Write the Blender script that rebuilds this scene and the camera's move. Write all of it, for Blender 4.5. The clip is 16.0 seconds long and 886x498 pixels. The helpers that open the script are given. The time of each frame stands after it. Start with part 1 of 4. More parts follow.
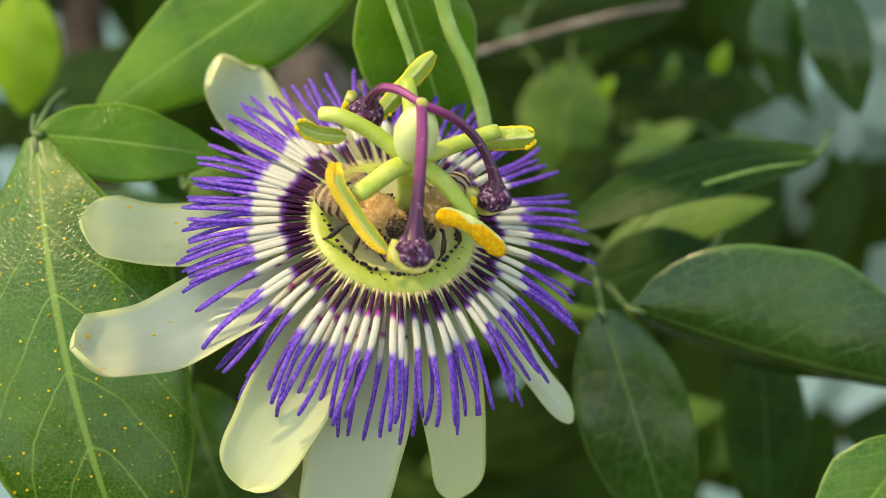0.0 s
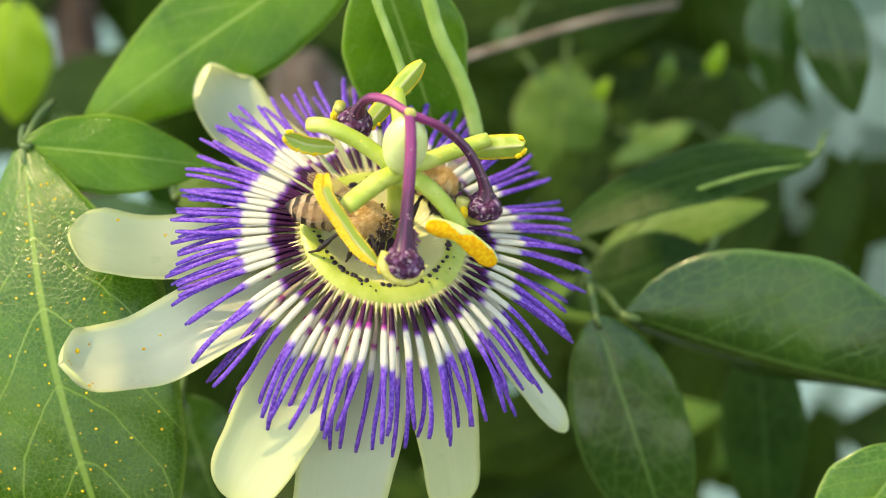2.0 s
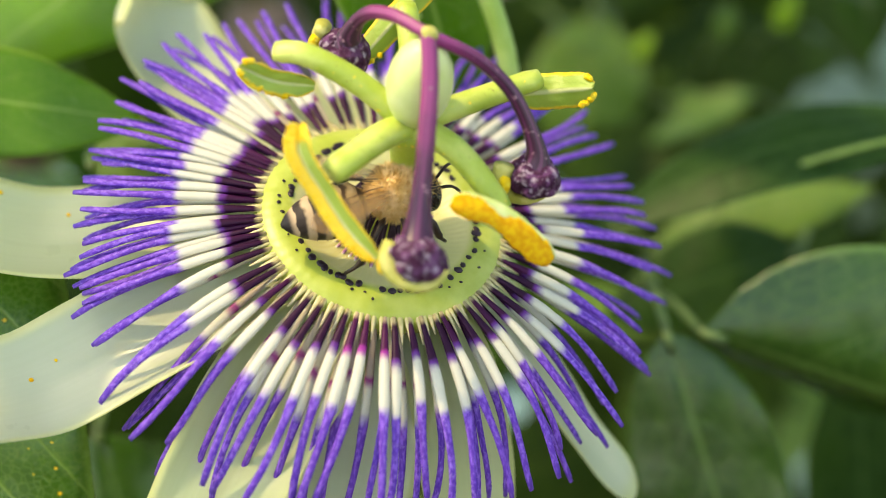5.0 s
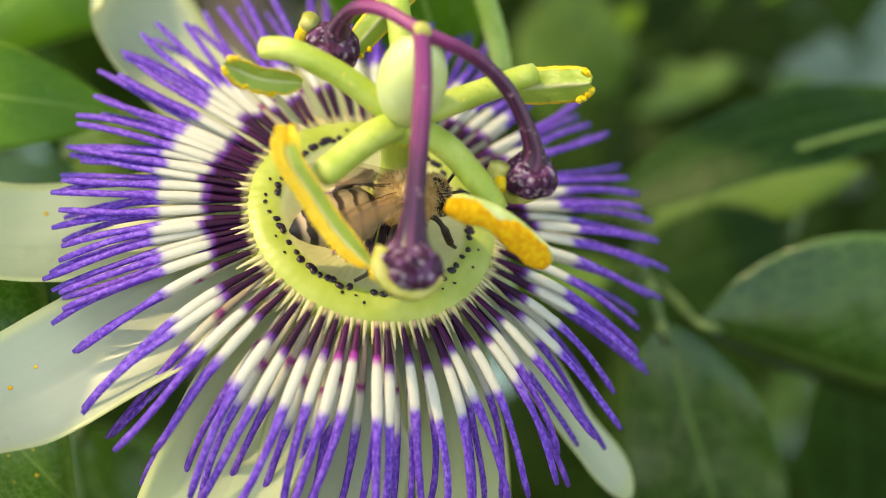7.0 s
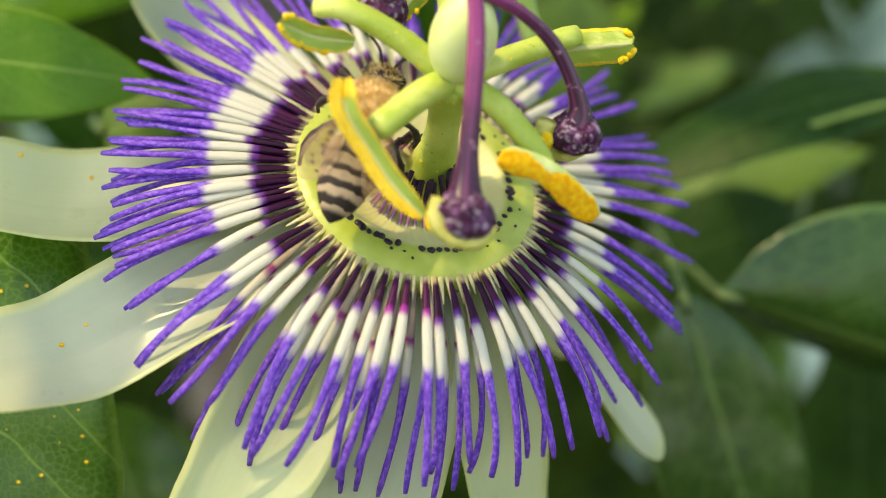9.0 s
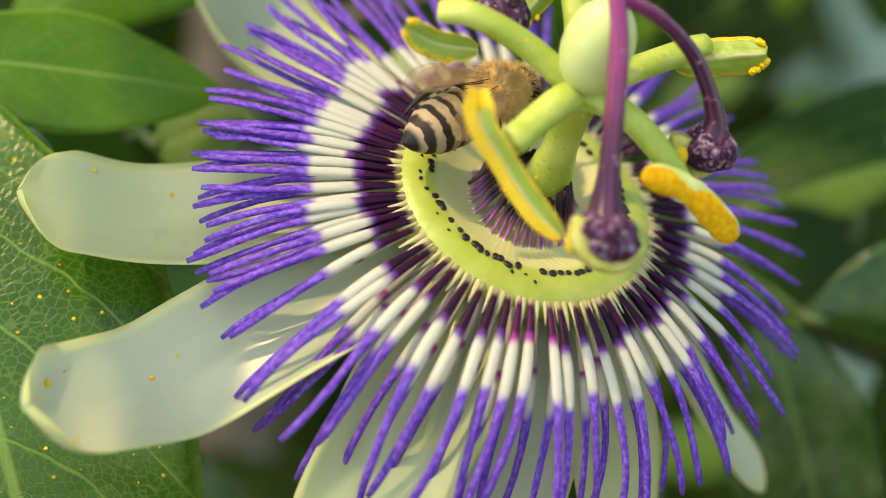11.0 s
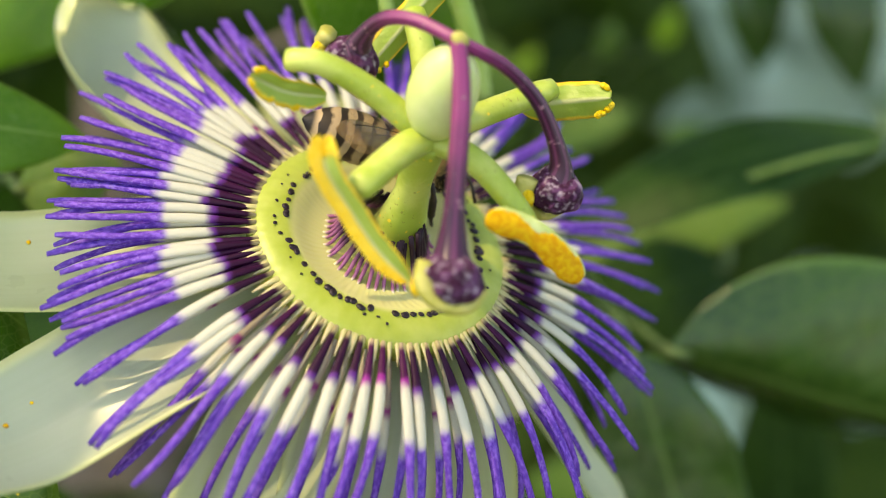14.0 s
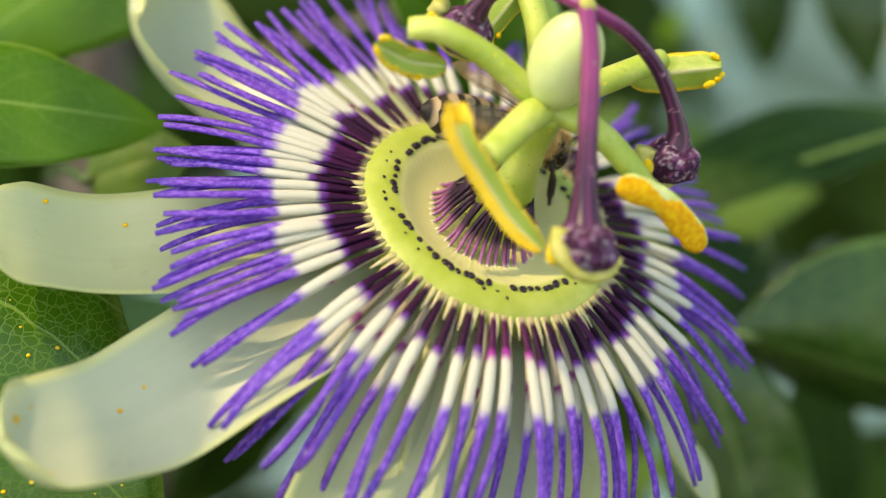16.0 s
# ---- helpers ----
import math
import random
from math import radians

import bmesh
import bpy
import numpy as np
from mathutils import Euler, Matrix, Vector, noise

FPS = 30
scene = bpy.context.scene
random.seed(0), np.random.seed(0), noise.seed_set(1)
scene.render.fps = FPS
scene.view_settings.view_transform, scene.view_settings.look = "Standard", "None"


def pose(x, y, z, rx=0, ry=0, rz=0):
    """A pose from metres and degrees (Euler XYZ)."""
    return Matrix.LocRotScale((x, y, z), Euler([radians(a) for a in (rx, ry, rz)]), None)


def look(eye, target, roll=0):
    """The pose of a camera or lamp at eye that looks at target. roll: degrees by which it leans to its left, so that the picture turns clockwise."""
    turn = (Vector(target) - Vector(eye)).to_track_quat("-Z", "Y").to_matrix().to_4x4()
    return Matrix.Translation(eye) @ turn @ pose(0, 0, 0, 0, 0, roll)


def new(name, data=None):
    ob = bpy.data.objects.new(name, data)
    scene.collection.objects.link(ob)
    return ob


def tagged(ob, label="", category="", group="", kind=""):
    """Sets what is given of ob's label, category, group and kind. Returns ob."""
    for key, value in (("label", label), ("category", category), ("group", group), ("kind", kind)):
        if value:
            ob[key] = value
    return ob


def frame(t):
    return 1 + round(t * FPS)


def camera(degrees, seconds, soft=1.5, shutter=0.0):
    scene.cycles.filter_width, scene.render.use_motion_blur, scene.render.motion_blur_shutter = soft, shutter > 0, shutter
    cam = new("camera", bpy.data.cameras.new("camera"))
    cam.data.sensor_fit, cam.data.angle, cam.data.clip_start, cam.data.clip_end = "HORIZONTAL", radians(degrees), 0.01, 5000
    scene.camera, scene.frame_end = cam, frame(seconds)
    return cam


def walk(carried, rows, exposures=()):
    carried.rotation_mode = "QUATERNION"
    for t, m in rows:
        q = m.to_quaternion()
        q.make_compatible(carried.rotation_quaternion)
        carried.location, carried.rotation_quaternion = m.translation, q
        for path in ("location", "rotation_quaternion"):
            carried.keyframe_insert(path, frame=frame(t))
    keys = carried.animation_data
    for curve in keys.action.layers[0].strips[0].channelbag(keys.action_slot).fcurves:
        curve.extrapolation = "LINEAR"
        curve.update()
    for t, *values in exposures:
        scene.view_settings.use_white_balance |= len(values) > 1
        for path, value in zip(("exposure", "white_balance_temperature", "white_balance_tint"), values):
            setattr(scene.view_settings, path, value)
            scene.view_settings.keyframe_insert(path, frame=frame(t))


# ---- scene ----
cam = camera(32.0, 16.0, 0.8, 0.3)
PATH = [
    (0, (0.01998, -0.17647, 1.17710), (0.00607, 0.00555, 1.09540), -1.33),
    (0.5, (0.01704, -0.17453, 1.17765), (0.00507, 0.00733, 1.09528), -1.26),
    (1, (0.02205, -0.17194, 1.17592), (0.00748, 0.01009, 1.09438), -1.77),
    (1.5, (0.02354, -0.17323, 1.17835), (0.00782, 0.00830, 1.09590), -2.04),
    (2, (0.02157, -0.17407, 1.17810), (0.00703, 0.00762, 1.09579), -2.00),
    (2.5, (0.01420, -0.14013, 1.16109), (0.00289, 0.04263, 1.08063), -1.62),
    (3, (0.01333, -0.13886, 1.16570), (0.00264, 0.04241, 1.08187), -1.52),
    (3.5, (0.01552, -0.14199, 1.17037), (0.00375, 0.03829, 1.08459), -1.59),
    (4, (0.01513, -0.13928, 1.16199), (0.00337, 0.04292, 1.08036), -1.30),
    (4.5, (0.01522, -0.12921, 1.15491), (0.00386, 0.05337, 1.07408), -1.12),
    (4.7, (0.01354, -0.12495, 1.15342), (0.00270, 0.05741, 1.07201), -0.96),
    (6.8, (0.00930, -0.11386, 1.15253), (0.00360, 0.06575, 1.06473), -0.65),
    (7, (0.01010, -0.11529, 1.15511), (0.00373, 0.06398, 1.06666), -0.67),
    (7.5, (0.01000, -0.11806, 1.15635), (0.00448, 0.06137, 1.06819), -0.59),
    (8, (0.00777, -0.12410, 1.15717), (0.00390, 0.05559, 1.06945), -0.48),
    (8.5, (0.00474, -0.12208, 1.15032), (0.00313, 0.05884, 1.06507), -0.16),
    (9, (0.00238, -0.12069, 1.15072), (0.00238, 0.06057, 1.06620), 0.00),
    (9.5, (0.00018, -0.11997, 1.15188), (0.00201, 0.06106, 1.06689), 0.17),
    (10, (-0.00469, -0.11767, 1.14955), (0.00056, 0.06335, 1.06466), 0.57),
    (10.2, (-0.00694, -0.11664, 1.15001), (-0.00023, 0.06420, 1.06485), 0.80),
    (12.3, (-0.02060, -0.10745, 1.14234), (0.00559, 0.07504, 1.06480), 2.89),
    (12.5, (-0.02050, -0.10803, 1.14248), (0.00718, 0.07421, 1.06486), 3.05),
    (13, (-0.01486, -0.10990, 1.14577), (0.01127, 0.07206, 1.06699), 2.60),
    (13.5, (-0.01154, -0.11007, 1.14856), (0.01336, 0.07160, 1.06870), 2.32),
    (14, (-0.00941, -0.11380, 1.14934), (0.01357, 0.06854, 1.07044), 2.07),
    (14.5, (-0.00885, -0.12271, 1.14838), (0.01159, 0.06085, 1.07164), 1.80),
    (15, (-0.01162, -0.12738, 1.15391), (0.00942, 0.05578, 1.07638), 1.66),
    (15.5, (-0.01741, -0.11929, 1.15199), (0.01018, 0.06290, 1.07422), 2.11),
    (16, (-0.02571, -0.11141, 1.14371), (0.01013, 0.07075, 1.06932), 2.45),
]
EXPOSURES = [(0.0, 0.98, 9250, 10), (0.6, 1.24, 9250, 10), (1.5, 1.34, 9250, 10), (3.0, 1.30, 9250, 10), (4.7, 1.24, 9250, 10), (7.0, 1.08, 9250, 10), (10.2, 1.02, 9250, 10), (12.4, 0.72, 9250, 10), (13.2, 0.76, 9250, 10), (14.2, 1.04, 9250, 10), (16.0, 1.00, 9250, 10)]
walk(cam, [(t, look(eye, target, roll)) for t, eye, target, roll in PATH], EXPOSURES)

# ---- world and sun ----
SUN_FROM = Vector((-0.45, -0.05, 0.89)).normalized()
sky = bpy.data.worlds.new("sky")
sky.use_nodes = True
scene.world = sky
sky_tex = sky.node_tree.nodes.new("ShaderNodeTexSky")
sky_tex.sky_type = "NISHITA"
sky_tex.sun_disc = False
sky_tex.sun_elevation = math.asin(SUN_FROM.z)
sky_tex.sun_rotation = math.atan2(SUN_FROM.x, SUN_FROM.y)
sky.node_tree.nodes["Background"].inputs["Strength"].default_value = 0.26
sky.node_tree.links.new(sky_tex.outputs[0], sky.node_tree.nodes["Background"].inputs["Color"])
sun = new("sun", bpy.data.lights.new("sun", "SUN"))
sun.data.energy, sun.data.angle, sun.data.color = 1.68, radians(0.8), (1.0, 0.86, 0.60)
sun.matrix_world = look(SUN_FROM * 5, (0, 0, 0))

CM = 0.01
# the flower's own frame: its axis leans out of the foliage
FLOWER = Matrix(((0.95903, 0.11886, 0.25716, 0), (0, 0.90773, -0.41956, 0), (-0.28330, 0.40237, 0.87054, 1.1), (0, 0, 0, 1)))


# ---- material helpers ----
class Mat:
    """A node material with short calls for nodes and links."""

    def __init__(self, name, rough=0.5, spec=0.5):
        self.m = bpy.data.materials.new(name)
        self.m.use_nodes = True
        self.t = self.m.node_tree
        self.b = self.t.nodes["Principled BSDF"]
        self.b.inputs["Roughness"].default_value = rough
        self.b.inputs["Specular IOR Level"].default_value = spec

    def n(self, kind, **props):
        node = self.t.nodes.new("ShaderNode" + kind)
        for k, v in props.items():
            setattr(node, k, v)
        return node

    def put(self, sock, value):
        if isinstance(value, bpy.types.NodeSocket):
            self.t.links.new(value, sock)
        elif isinstance(value, (tuple, list)) and len(value) == 3 and sock.type == "RGBA":
            sock.default_value = (*value, 1)
        else:
            sock.default_value = value

    def math(self, op, a, b=0.0, c=0.0):
        node = self.n("Math", operation=op)
        for s, v in zip(node.inputs, (a, b, c)):
            self.put(s, v)
        return node.outputs[0]

    def mix(self, f, a, b, blend="MIX"):
        node = self.n("Mix", data_type="RGBA", blend_type=blend)
        self.put(node.inputs["Factor"], f)
        self.put(node.inputs[6], a)
        self.put(node.inputs[7], b)
        return node.outputs[2]

    def noise(self, scale, detail=3.0, rough=0.55, coord="Object"):
        node = self.n("TexNoise")
        self.put(node.inputs["Vector"], self.n("TexCoord").outputs[coord])
        node.inputs["Scale"].default_value, node.inputs["Detail"].default_value, node.inputs["Roughness"].default_value = scale, detail, rough
        return node.outputs["Fac"]

    def step(self, v, lo, hi):
        node = self.n("MapRange", interpolation_type="SMOOTHSTEP")
        self.put(node.inputs[0], v)
        self.put(node.inputs[1], lo)
        self.put(node.inputs[2], hi)
        return node.outputs[0]

    def ramp(self, v, stops):
        node = self.n("ValToRGB")
        els = node.color_ramp.elements
        while len(els) < len(stops):
            els.new(0.5)
        for e, (p, col) in zip(els, stops):
            e.position, e.color = p, (*col, 1)
        self.put(node.inputs[0], v)
        return node.outputs[0]

    def uv(self):
        sep = self.n("SeparateXYZ")
        self.put(sep.inputs[0], self.n("TexCoord").outputs["UV"])
        return sep.outputs[0], sep.outputs[1]

    def random(self):
        return self.n("ObjectInfo").outputs["Random"]

    def color(self, v):
        self.put(self.b.inputs["Base Color"], v)
        self.base = v
        return self

    def bump(self, height, strength=0.3, dist=0.0003):
        node = self.n("Bump")
        node.inputs["Strength"].default_value, node.inputs["Distance"].default_value = strength, dist
        self.put(node.inputs["Height"], height)
        self.put(self.b.inputs["Normal"], node.outputs[0])
        return self

    def thin(self, share, tint):
        """Lets part of the light through, as leaves and petals do."""
        out = self.t.nodes["Material Output"]
        tr = self.n("BsdfTranslucent")
        self.put(tr.inputs["Color"], tint)
        mixer = self.n("MixShader")
        mixer.inputs[0].default_value = share
        self.t.links.new(self.b.outputs[0], mixer.inputs[1])
        self.t.links.new(tr.outputs[0], mixer.inputs[2])
        self.t.links.new(mixer.outputs[0], out.inputs["Surface"])
        return self

    def soft(self, weight, radius, scale=0.001):
        self.b.inputs["Subsurface Weight"].default_value = weight
        self.b.inputs["Subsurface Radius"].default_value = radius
        self.b.inputs["Subsurface Scale"].default_value = scale
        return self


def leaf_material(name, dark, light, vein, share=0.25, rough=0.38, gloss=0.5, cells=420.0, netting=0.25):
    m = Mat(name, rough, gloss)
    u, v = m.uv()
    side = m.math("ABSOLUTE", m.math("SUBTRACT", u, 0.5))
    rib = m.math("SUBTRACT", 1.0, m.step(side, 0.008, 0.022))
    # side veins run forward from the midrib
    lane = m.math("ADD", m.math("MULTIPLY", v, 6.0), m.math("ADD", m.math("MULTIPLY", m.math("POWER", side, 1.25), -5.0), m.math("MULTIPLY", m.noise(110, 2), 0.45)))
    saw = m.math("ABSOLUTE", m.math("SUBTRACT", m.math("FRACT", lane), 0.5))
    veins = m.math("SUBTRACT", 1.0, m.step(saw, 0.008, 0.034))
    vor = m.n("TexVoronoi", feature="DISTANCE_TO_EDGE")
    m.put(vor.inputs["Vector"], m.n("TexCoord").outputs["Object"])
    vor.inputs["Scale"].default_value = cells
    net = m.math("SUBTRACT", 1.0, m.step(vor.outputs["Distance"], 0.01, 0.10))
    tone = m.mix(m.step(m.noise(60, 4), 0.35, 0.7), dark, light)
    tone = m.mix(m.math("MULTIPLY", m.random(), 0.35), tone, light)
    col = m.mix(m.math("MULTIPLY", net, netting), tone, vein)
    col = m.mix(m.math("MULTIPLY", veins, netting * 2), col, vein)
    col = m.mix(m.math("MULTIPLY", rib, 0.8), col, vein)
    # a pale leaf margin that also paints in light caught on the edges
    col = m.mix(m.math("MULTIPLY", m.step(side, 0.465, 0.495), 0.75), col, vein)
    m.color(col)
    m.put(m.b.inputs["Roughness"], m.math("ADD", rough - 0.08, m.math("MULTIPLY", m.noise(300, 3), 0.2)))
    relief = m.math("ADD", m.math("MULTIPLY", net, -0.35), m.math("MULTIPLY", m.math("ADD", veins, rib), -0.8))
    m.bump(m.math("ADD", relief, m.math("ADD", m.math("MULTIPLY", m.noise(900, 2), 0.12), m.math("MULTIPLY", m.noise(75, 2), 12.0))), 0.22, 0.0003)
    return m.thin(share, m.mix(0.4, col, light)).m


def petal_material(name, base, inner):
    m = Mat(name, 0.36, 0.55)
    u, v = m.uv()
    lines = m.n("TexNoise")
    scale = m.n("Mapping")
    m.put(scale.inputs["Vector"], m.n("TexCoord").outputs["UV"])
    scale.inputs["Scale"].default_value = (26, 1.6, 1)
    m.put(lines.inputs["Vector"], scale.outputs[0])
    lines.inputs["Scale"].default_value = 1.0
    col = m.mix(m.math("MULTIPLY", m.step(lines.outputs["Fac"], 0.3, 0.8), 0.5), base, inner)
    col = m.mix(m.step(m.noise(140, 4), 0.5, 0.8), col, tuple(c * 0.9 for c in base))
    # yellow rim and tip: green of the petal plus painted light shining through
    col = m.mix(m.math("MULTIPLY", m.step(m.math("ABSOLUTE", m.math("SUBTRACT", u, 0.5)), 0.40, 0.5), 0.7), col, (0.62, 0.66, 0.22))
    col = m.mix(m.math("MULTIPLY", m.step(m.math("ADD", v, m.math("MULTIPLY", m.noise(200, 2), 0.1)), 0.88, 1.02), 0.6), col, (0.56, 0.62, 0.22))
    m.color(col)
    m.put(m.b.inputs["Roughness"], m.math("ADD", 0.20, m.math("MULTIPLY", m.noise(260, 4), 0.22)))
    m.bump(m.math("ADD", m.math("MULTIPLY", lines.outputs["Fac"], 0.5), m.math("MULTIPLY", m.noise(700, 3), 0.5)), 0.25, 0.0002)
    return m.thin(0.42, (0.80, 0.84, 0.62)).m


def speckled(name, a, b, scale, lo=0.4, hi=0.65, rough=0.45, spec=0.4, bump=0.2, dist=0.0002, soft=0.0):
    m = Mat(name, rough, spec)
    f = m.noise(scale, 4)
    m.color(m.mix(m.step(f, lo, hi), a, b))
    m.bump(m.noise(scale * 3, 3), bump, dist)
    if soft:
        m.soft(soft, (0.8, 1.0, 0.4))
    return m.m


def corona_material(name, root, mag, foot, fade):
    """Bands along a corona filament: pale foot, dark root band, white, then mottled violet. fade: where the root band ends."""
    m = Mat(name, 0.50, 0.28)
    u, v = m.uv()
    shift = m.math("MULTIPLY", m.math("SUBTRACT", m.random(), 0.5), 0.06)
    w = m.math("ADD", v, m.math("ADD", shift, m.math("MULTIPLY", m.math("SUBTRACT", m.noise(700, 3), 0.5), 0.07)))
    white, vio, vio2 = (0.70, 0.70, 0.59), (0.120, 0.038, 0.46), (0.34, 0.165, 0.80)
    streak = m.n("TexNoise")
    scale = m.n("Mapping")
    m.put(scale.inputs["Vector"], m.n("TexCoord").outputs["UV"])
    scale.inputs["Scale"].default_value = (7, 26, 1)
    m.put(scale.inputs["Location"], m.n("ObjectInfo").outputs["Random"])
    m.put(streak.inputs["Vector"], scale.outputs[0])
    streak.inputs["Scale"].default_value, streak.inputs["Detail"].default_value = 1.0, 4.0
    mott = m.mix(m.step(streak.outputs["Fac"], 0.40, 0.64), vio, vio2)
    mott = m.mix(m.math("MULTIPLY", m.step(m.noise(2600, 2), 0.56, 0.70), 0.45), mott, (0.52, 0.36, 0.86))
    mott = m.mix(m.math("MULTIPLY", m.random(), 0.35), mott, (0.23, 0.065, 0.52))
    mott = m.mix(m.math("MULTIPLY", m.step(v, 0.90, 1.0), 0.35), mott, (0.16, 0.11, 0.50))
    wine = m.mix(m.math("MULTIPLY", m.math("POWER", m.random(), 5.0), 0.5), root, (0.12, 0.010, 0.095))
    dark = m.mix(m.step(m.math("ABSOLUTE", m.math("SUBTRACT", u, 0.75)), 0.10, 0.22), m.mix(0.45, wine, (0.04, 0.004, 0.045)), wine)
    pale = m.mix(m.step(m.math("ADD", v, m.math("MULTIPLY", shift, 0.3)), 0.012, 0.050), foot, dark)
    col = m.mix(m.step(w, fade - 0.03, fade), pale, mag)
    col = m.mix(m.step(w, fade - 0.005, fade + 0.05), col, white)
    col = m.mix(m.step(w, 0.440, 0.500), col, mott)
    m.color(col)
    m.bump(m.math("ADD", m.noise(2600, 2), streak.outputs["Fac"]), 0.30, 0.0001)
    return m.thin(0.38, col).m


# ---- mesh helpers ----
def part(name, bm, material, parent, label="", smooth=True):
    """Links a bmesh as one mesh object under a thing or a part."""
    me = bpy.data.meshes.new(name)
    bm.normal_update()
    bm.to_mesh(me)
    bm.free()
    if smooth:
        me.shade_smooth()
    for mat in material if isinstance(material, (list, tuple)) else [material]:
        me.materials.append(mat)
    ob = new(name, me)
    if parent is not None:
        ob.parent = parent
    return tagged(ob, label)


def share(name, ob, parent, m):
    """Another part on the same mesh, at the pose m in its parent's space."""
    o = new(name, ob.data)
    o.parent, o.matrix_local = parent, m
    return o


def frames_along(pts, up=Vector((0, 0, 1))):
    out = []
    for i, p in enumerate(pts):
        d = (pts[min(i + 1, len(pts) - 1)] - pts[max(i - 1, 0)]).normalized()
        s = d.cross(up)
        if s.length < 1e-4:
            s = d.cross(Vector((0.3, 0.9, 0.1)))
        s.normalize()
        out.append((p, s, s.cross(d).normalized(), d))
    return out


def tube(pts, radius, sides=8, flat=1.0, bm=None, caps=True, up=Vector((0, 0, 1)), wobble=0.0):
    """A swept tube with uv: u round it, v along it. radius: number or function of 0..1."""
    bm = bm or bmesh.new()
    uvl = bm.loops.layers.uv.verify()
    rings, n = [], len(pts)
    for i, (p, s, w, d) in enumerate(frames_along(pts, up)):
        f = i / (n - 1)
        r = radius(f) if callable(radius) else radius
        ring = []
        for k in range(sides):
            a = 2 * math.pi * k / sides
            g = 1 + wobble * (noise.noise((p * 900) + Vector((a, 0, 0))) + 0.5 * noise.noise(p * 3600 + Vector((a * 5, 0, 0))))
            ring.append(bm.verts.new(p + (s * math.cos(a) + w * math.sin(a) * flat) * r * g))
        rings.append(ring)
    for i in range(n - 1):
        for k in range(sides):
            q = bm.faces.new((rings[i][k], rings[i][(k + 1) % sides], rings[i + 1][(k + 1) % sides], rings[i + 1][k]))
            for loop, (uu, vv) in zip(q.loops, ((k, i), (k + 1, i), (k + 1, i + 1), (k, i + 1))):
                loop[uvl].uv = (uu / sides, vv / (n - 1))
    if caps:
        for ring, vv in ((list(reversed(rings[0])), 0.0), (rings[-1], 1.0)):
            q = bm.faces.new(ring)
            for loop in q.loops:
                loop[uvl].uv = (0.5, vv)
    return bm


def lathe(profile, sides=48, bm=None, m=Matrix(), close=False):
    """A turned form from (radius, height) in metres; uv v runs along the profile."""
    bm = bm or bmesh.new()
    uvl = bm.loops.layers.uv.verify()
    rings = [[bm.verts.new(m @ Vector((r * math.cos(2 * math.pi * k / sides), r * math.sin(2 * math.pi * k / sides), z))) for k in range(sides)] for r, z in profile]
    n = len(rings)
    for i in range(n - 1):
        for k in range(sides):
            q = bm.faces.new((rings[i][k], rings[i][(k + 1) % sides], rings[i + 1][(k + 1) % sides], rings[i + 1][k]))
            for loop, (uu, vv) in zip(q.loops, ((k, i), (k + 1, i), (k + 1, i + 1), (k, i + 1))):
                loop[uvl].uv = (uu / sides, vv / (n - 1))
    return bm


def curve3(points, n=14):
    """A smooth line through a few points."""
    pts = [Vector(p) for p in points]
    ext = [2 * pts[0] - pts[1]] + pts + [2 * pts[-1] - pts[-2]]
    out, seg = [], len(pts) - 1
    for i in range(n):
        s = i / (n - 1) * seg
        j = min(int(s), seg - 1)
        t = s - j
        a, b, c, d = ext[j:j + 4]
        out.append(0.5 * ((2 * b) + (c - a) * t + (2 * a - 5 * b + 4 * c - d) * t * t + (3 * b - a - 3 * c + d) * t ** 3))
    return out


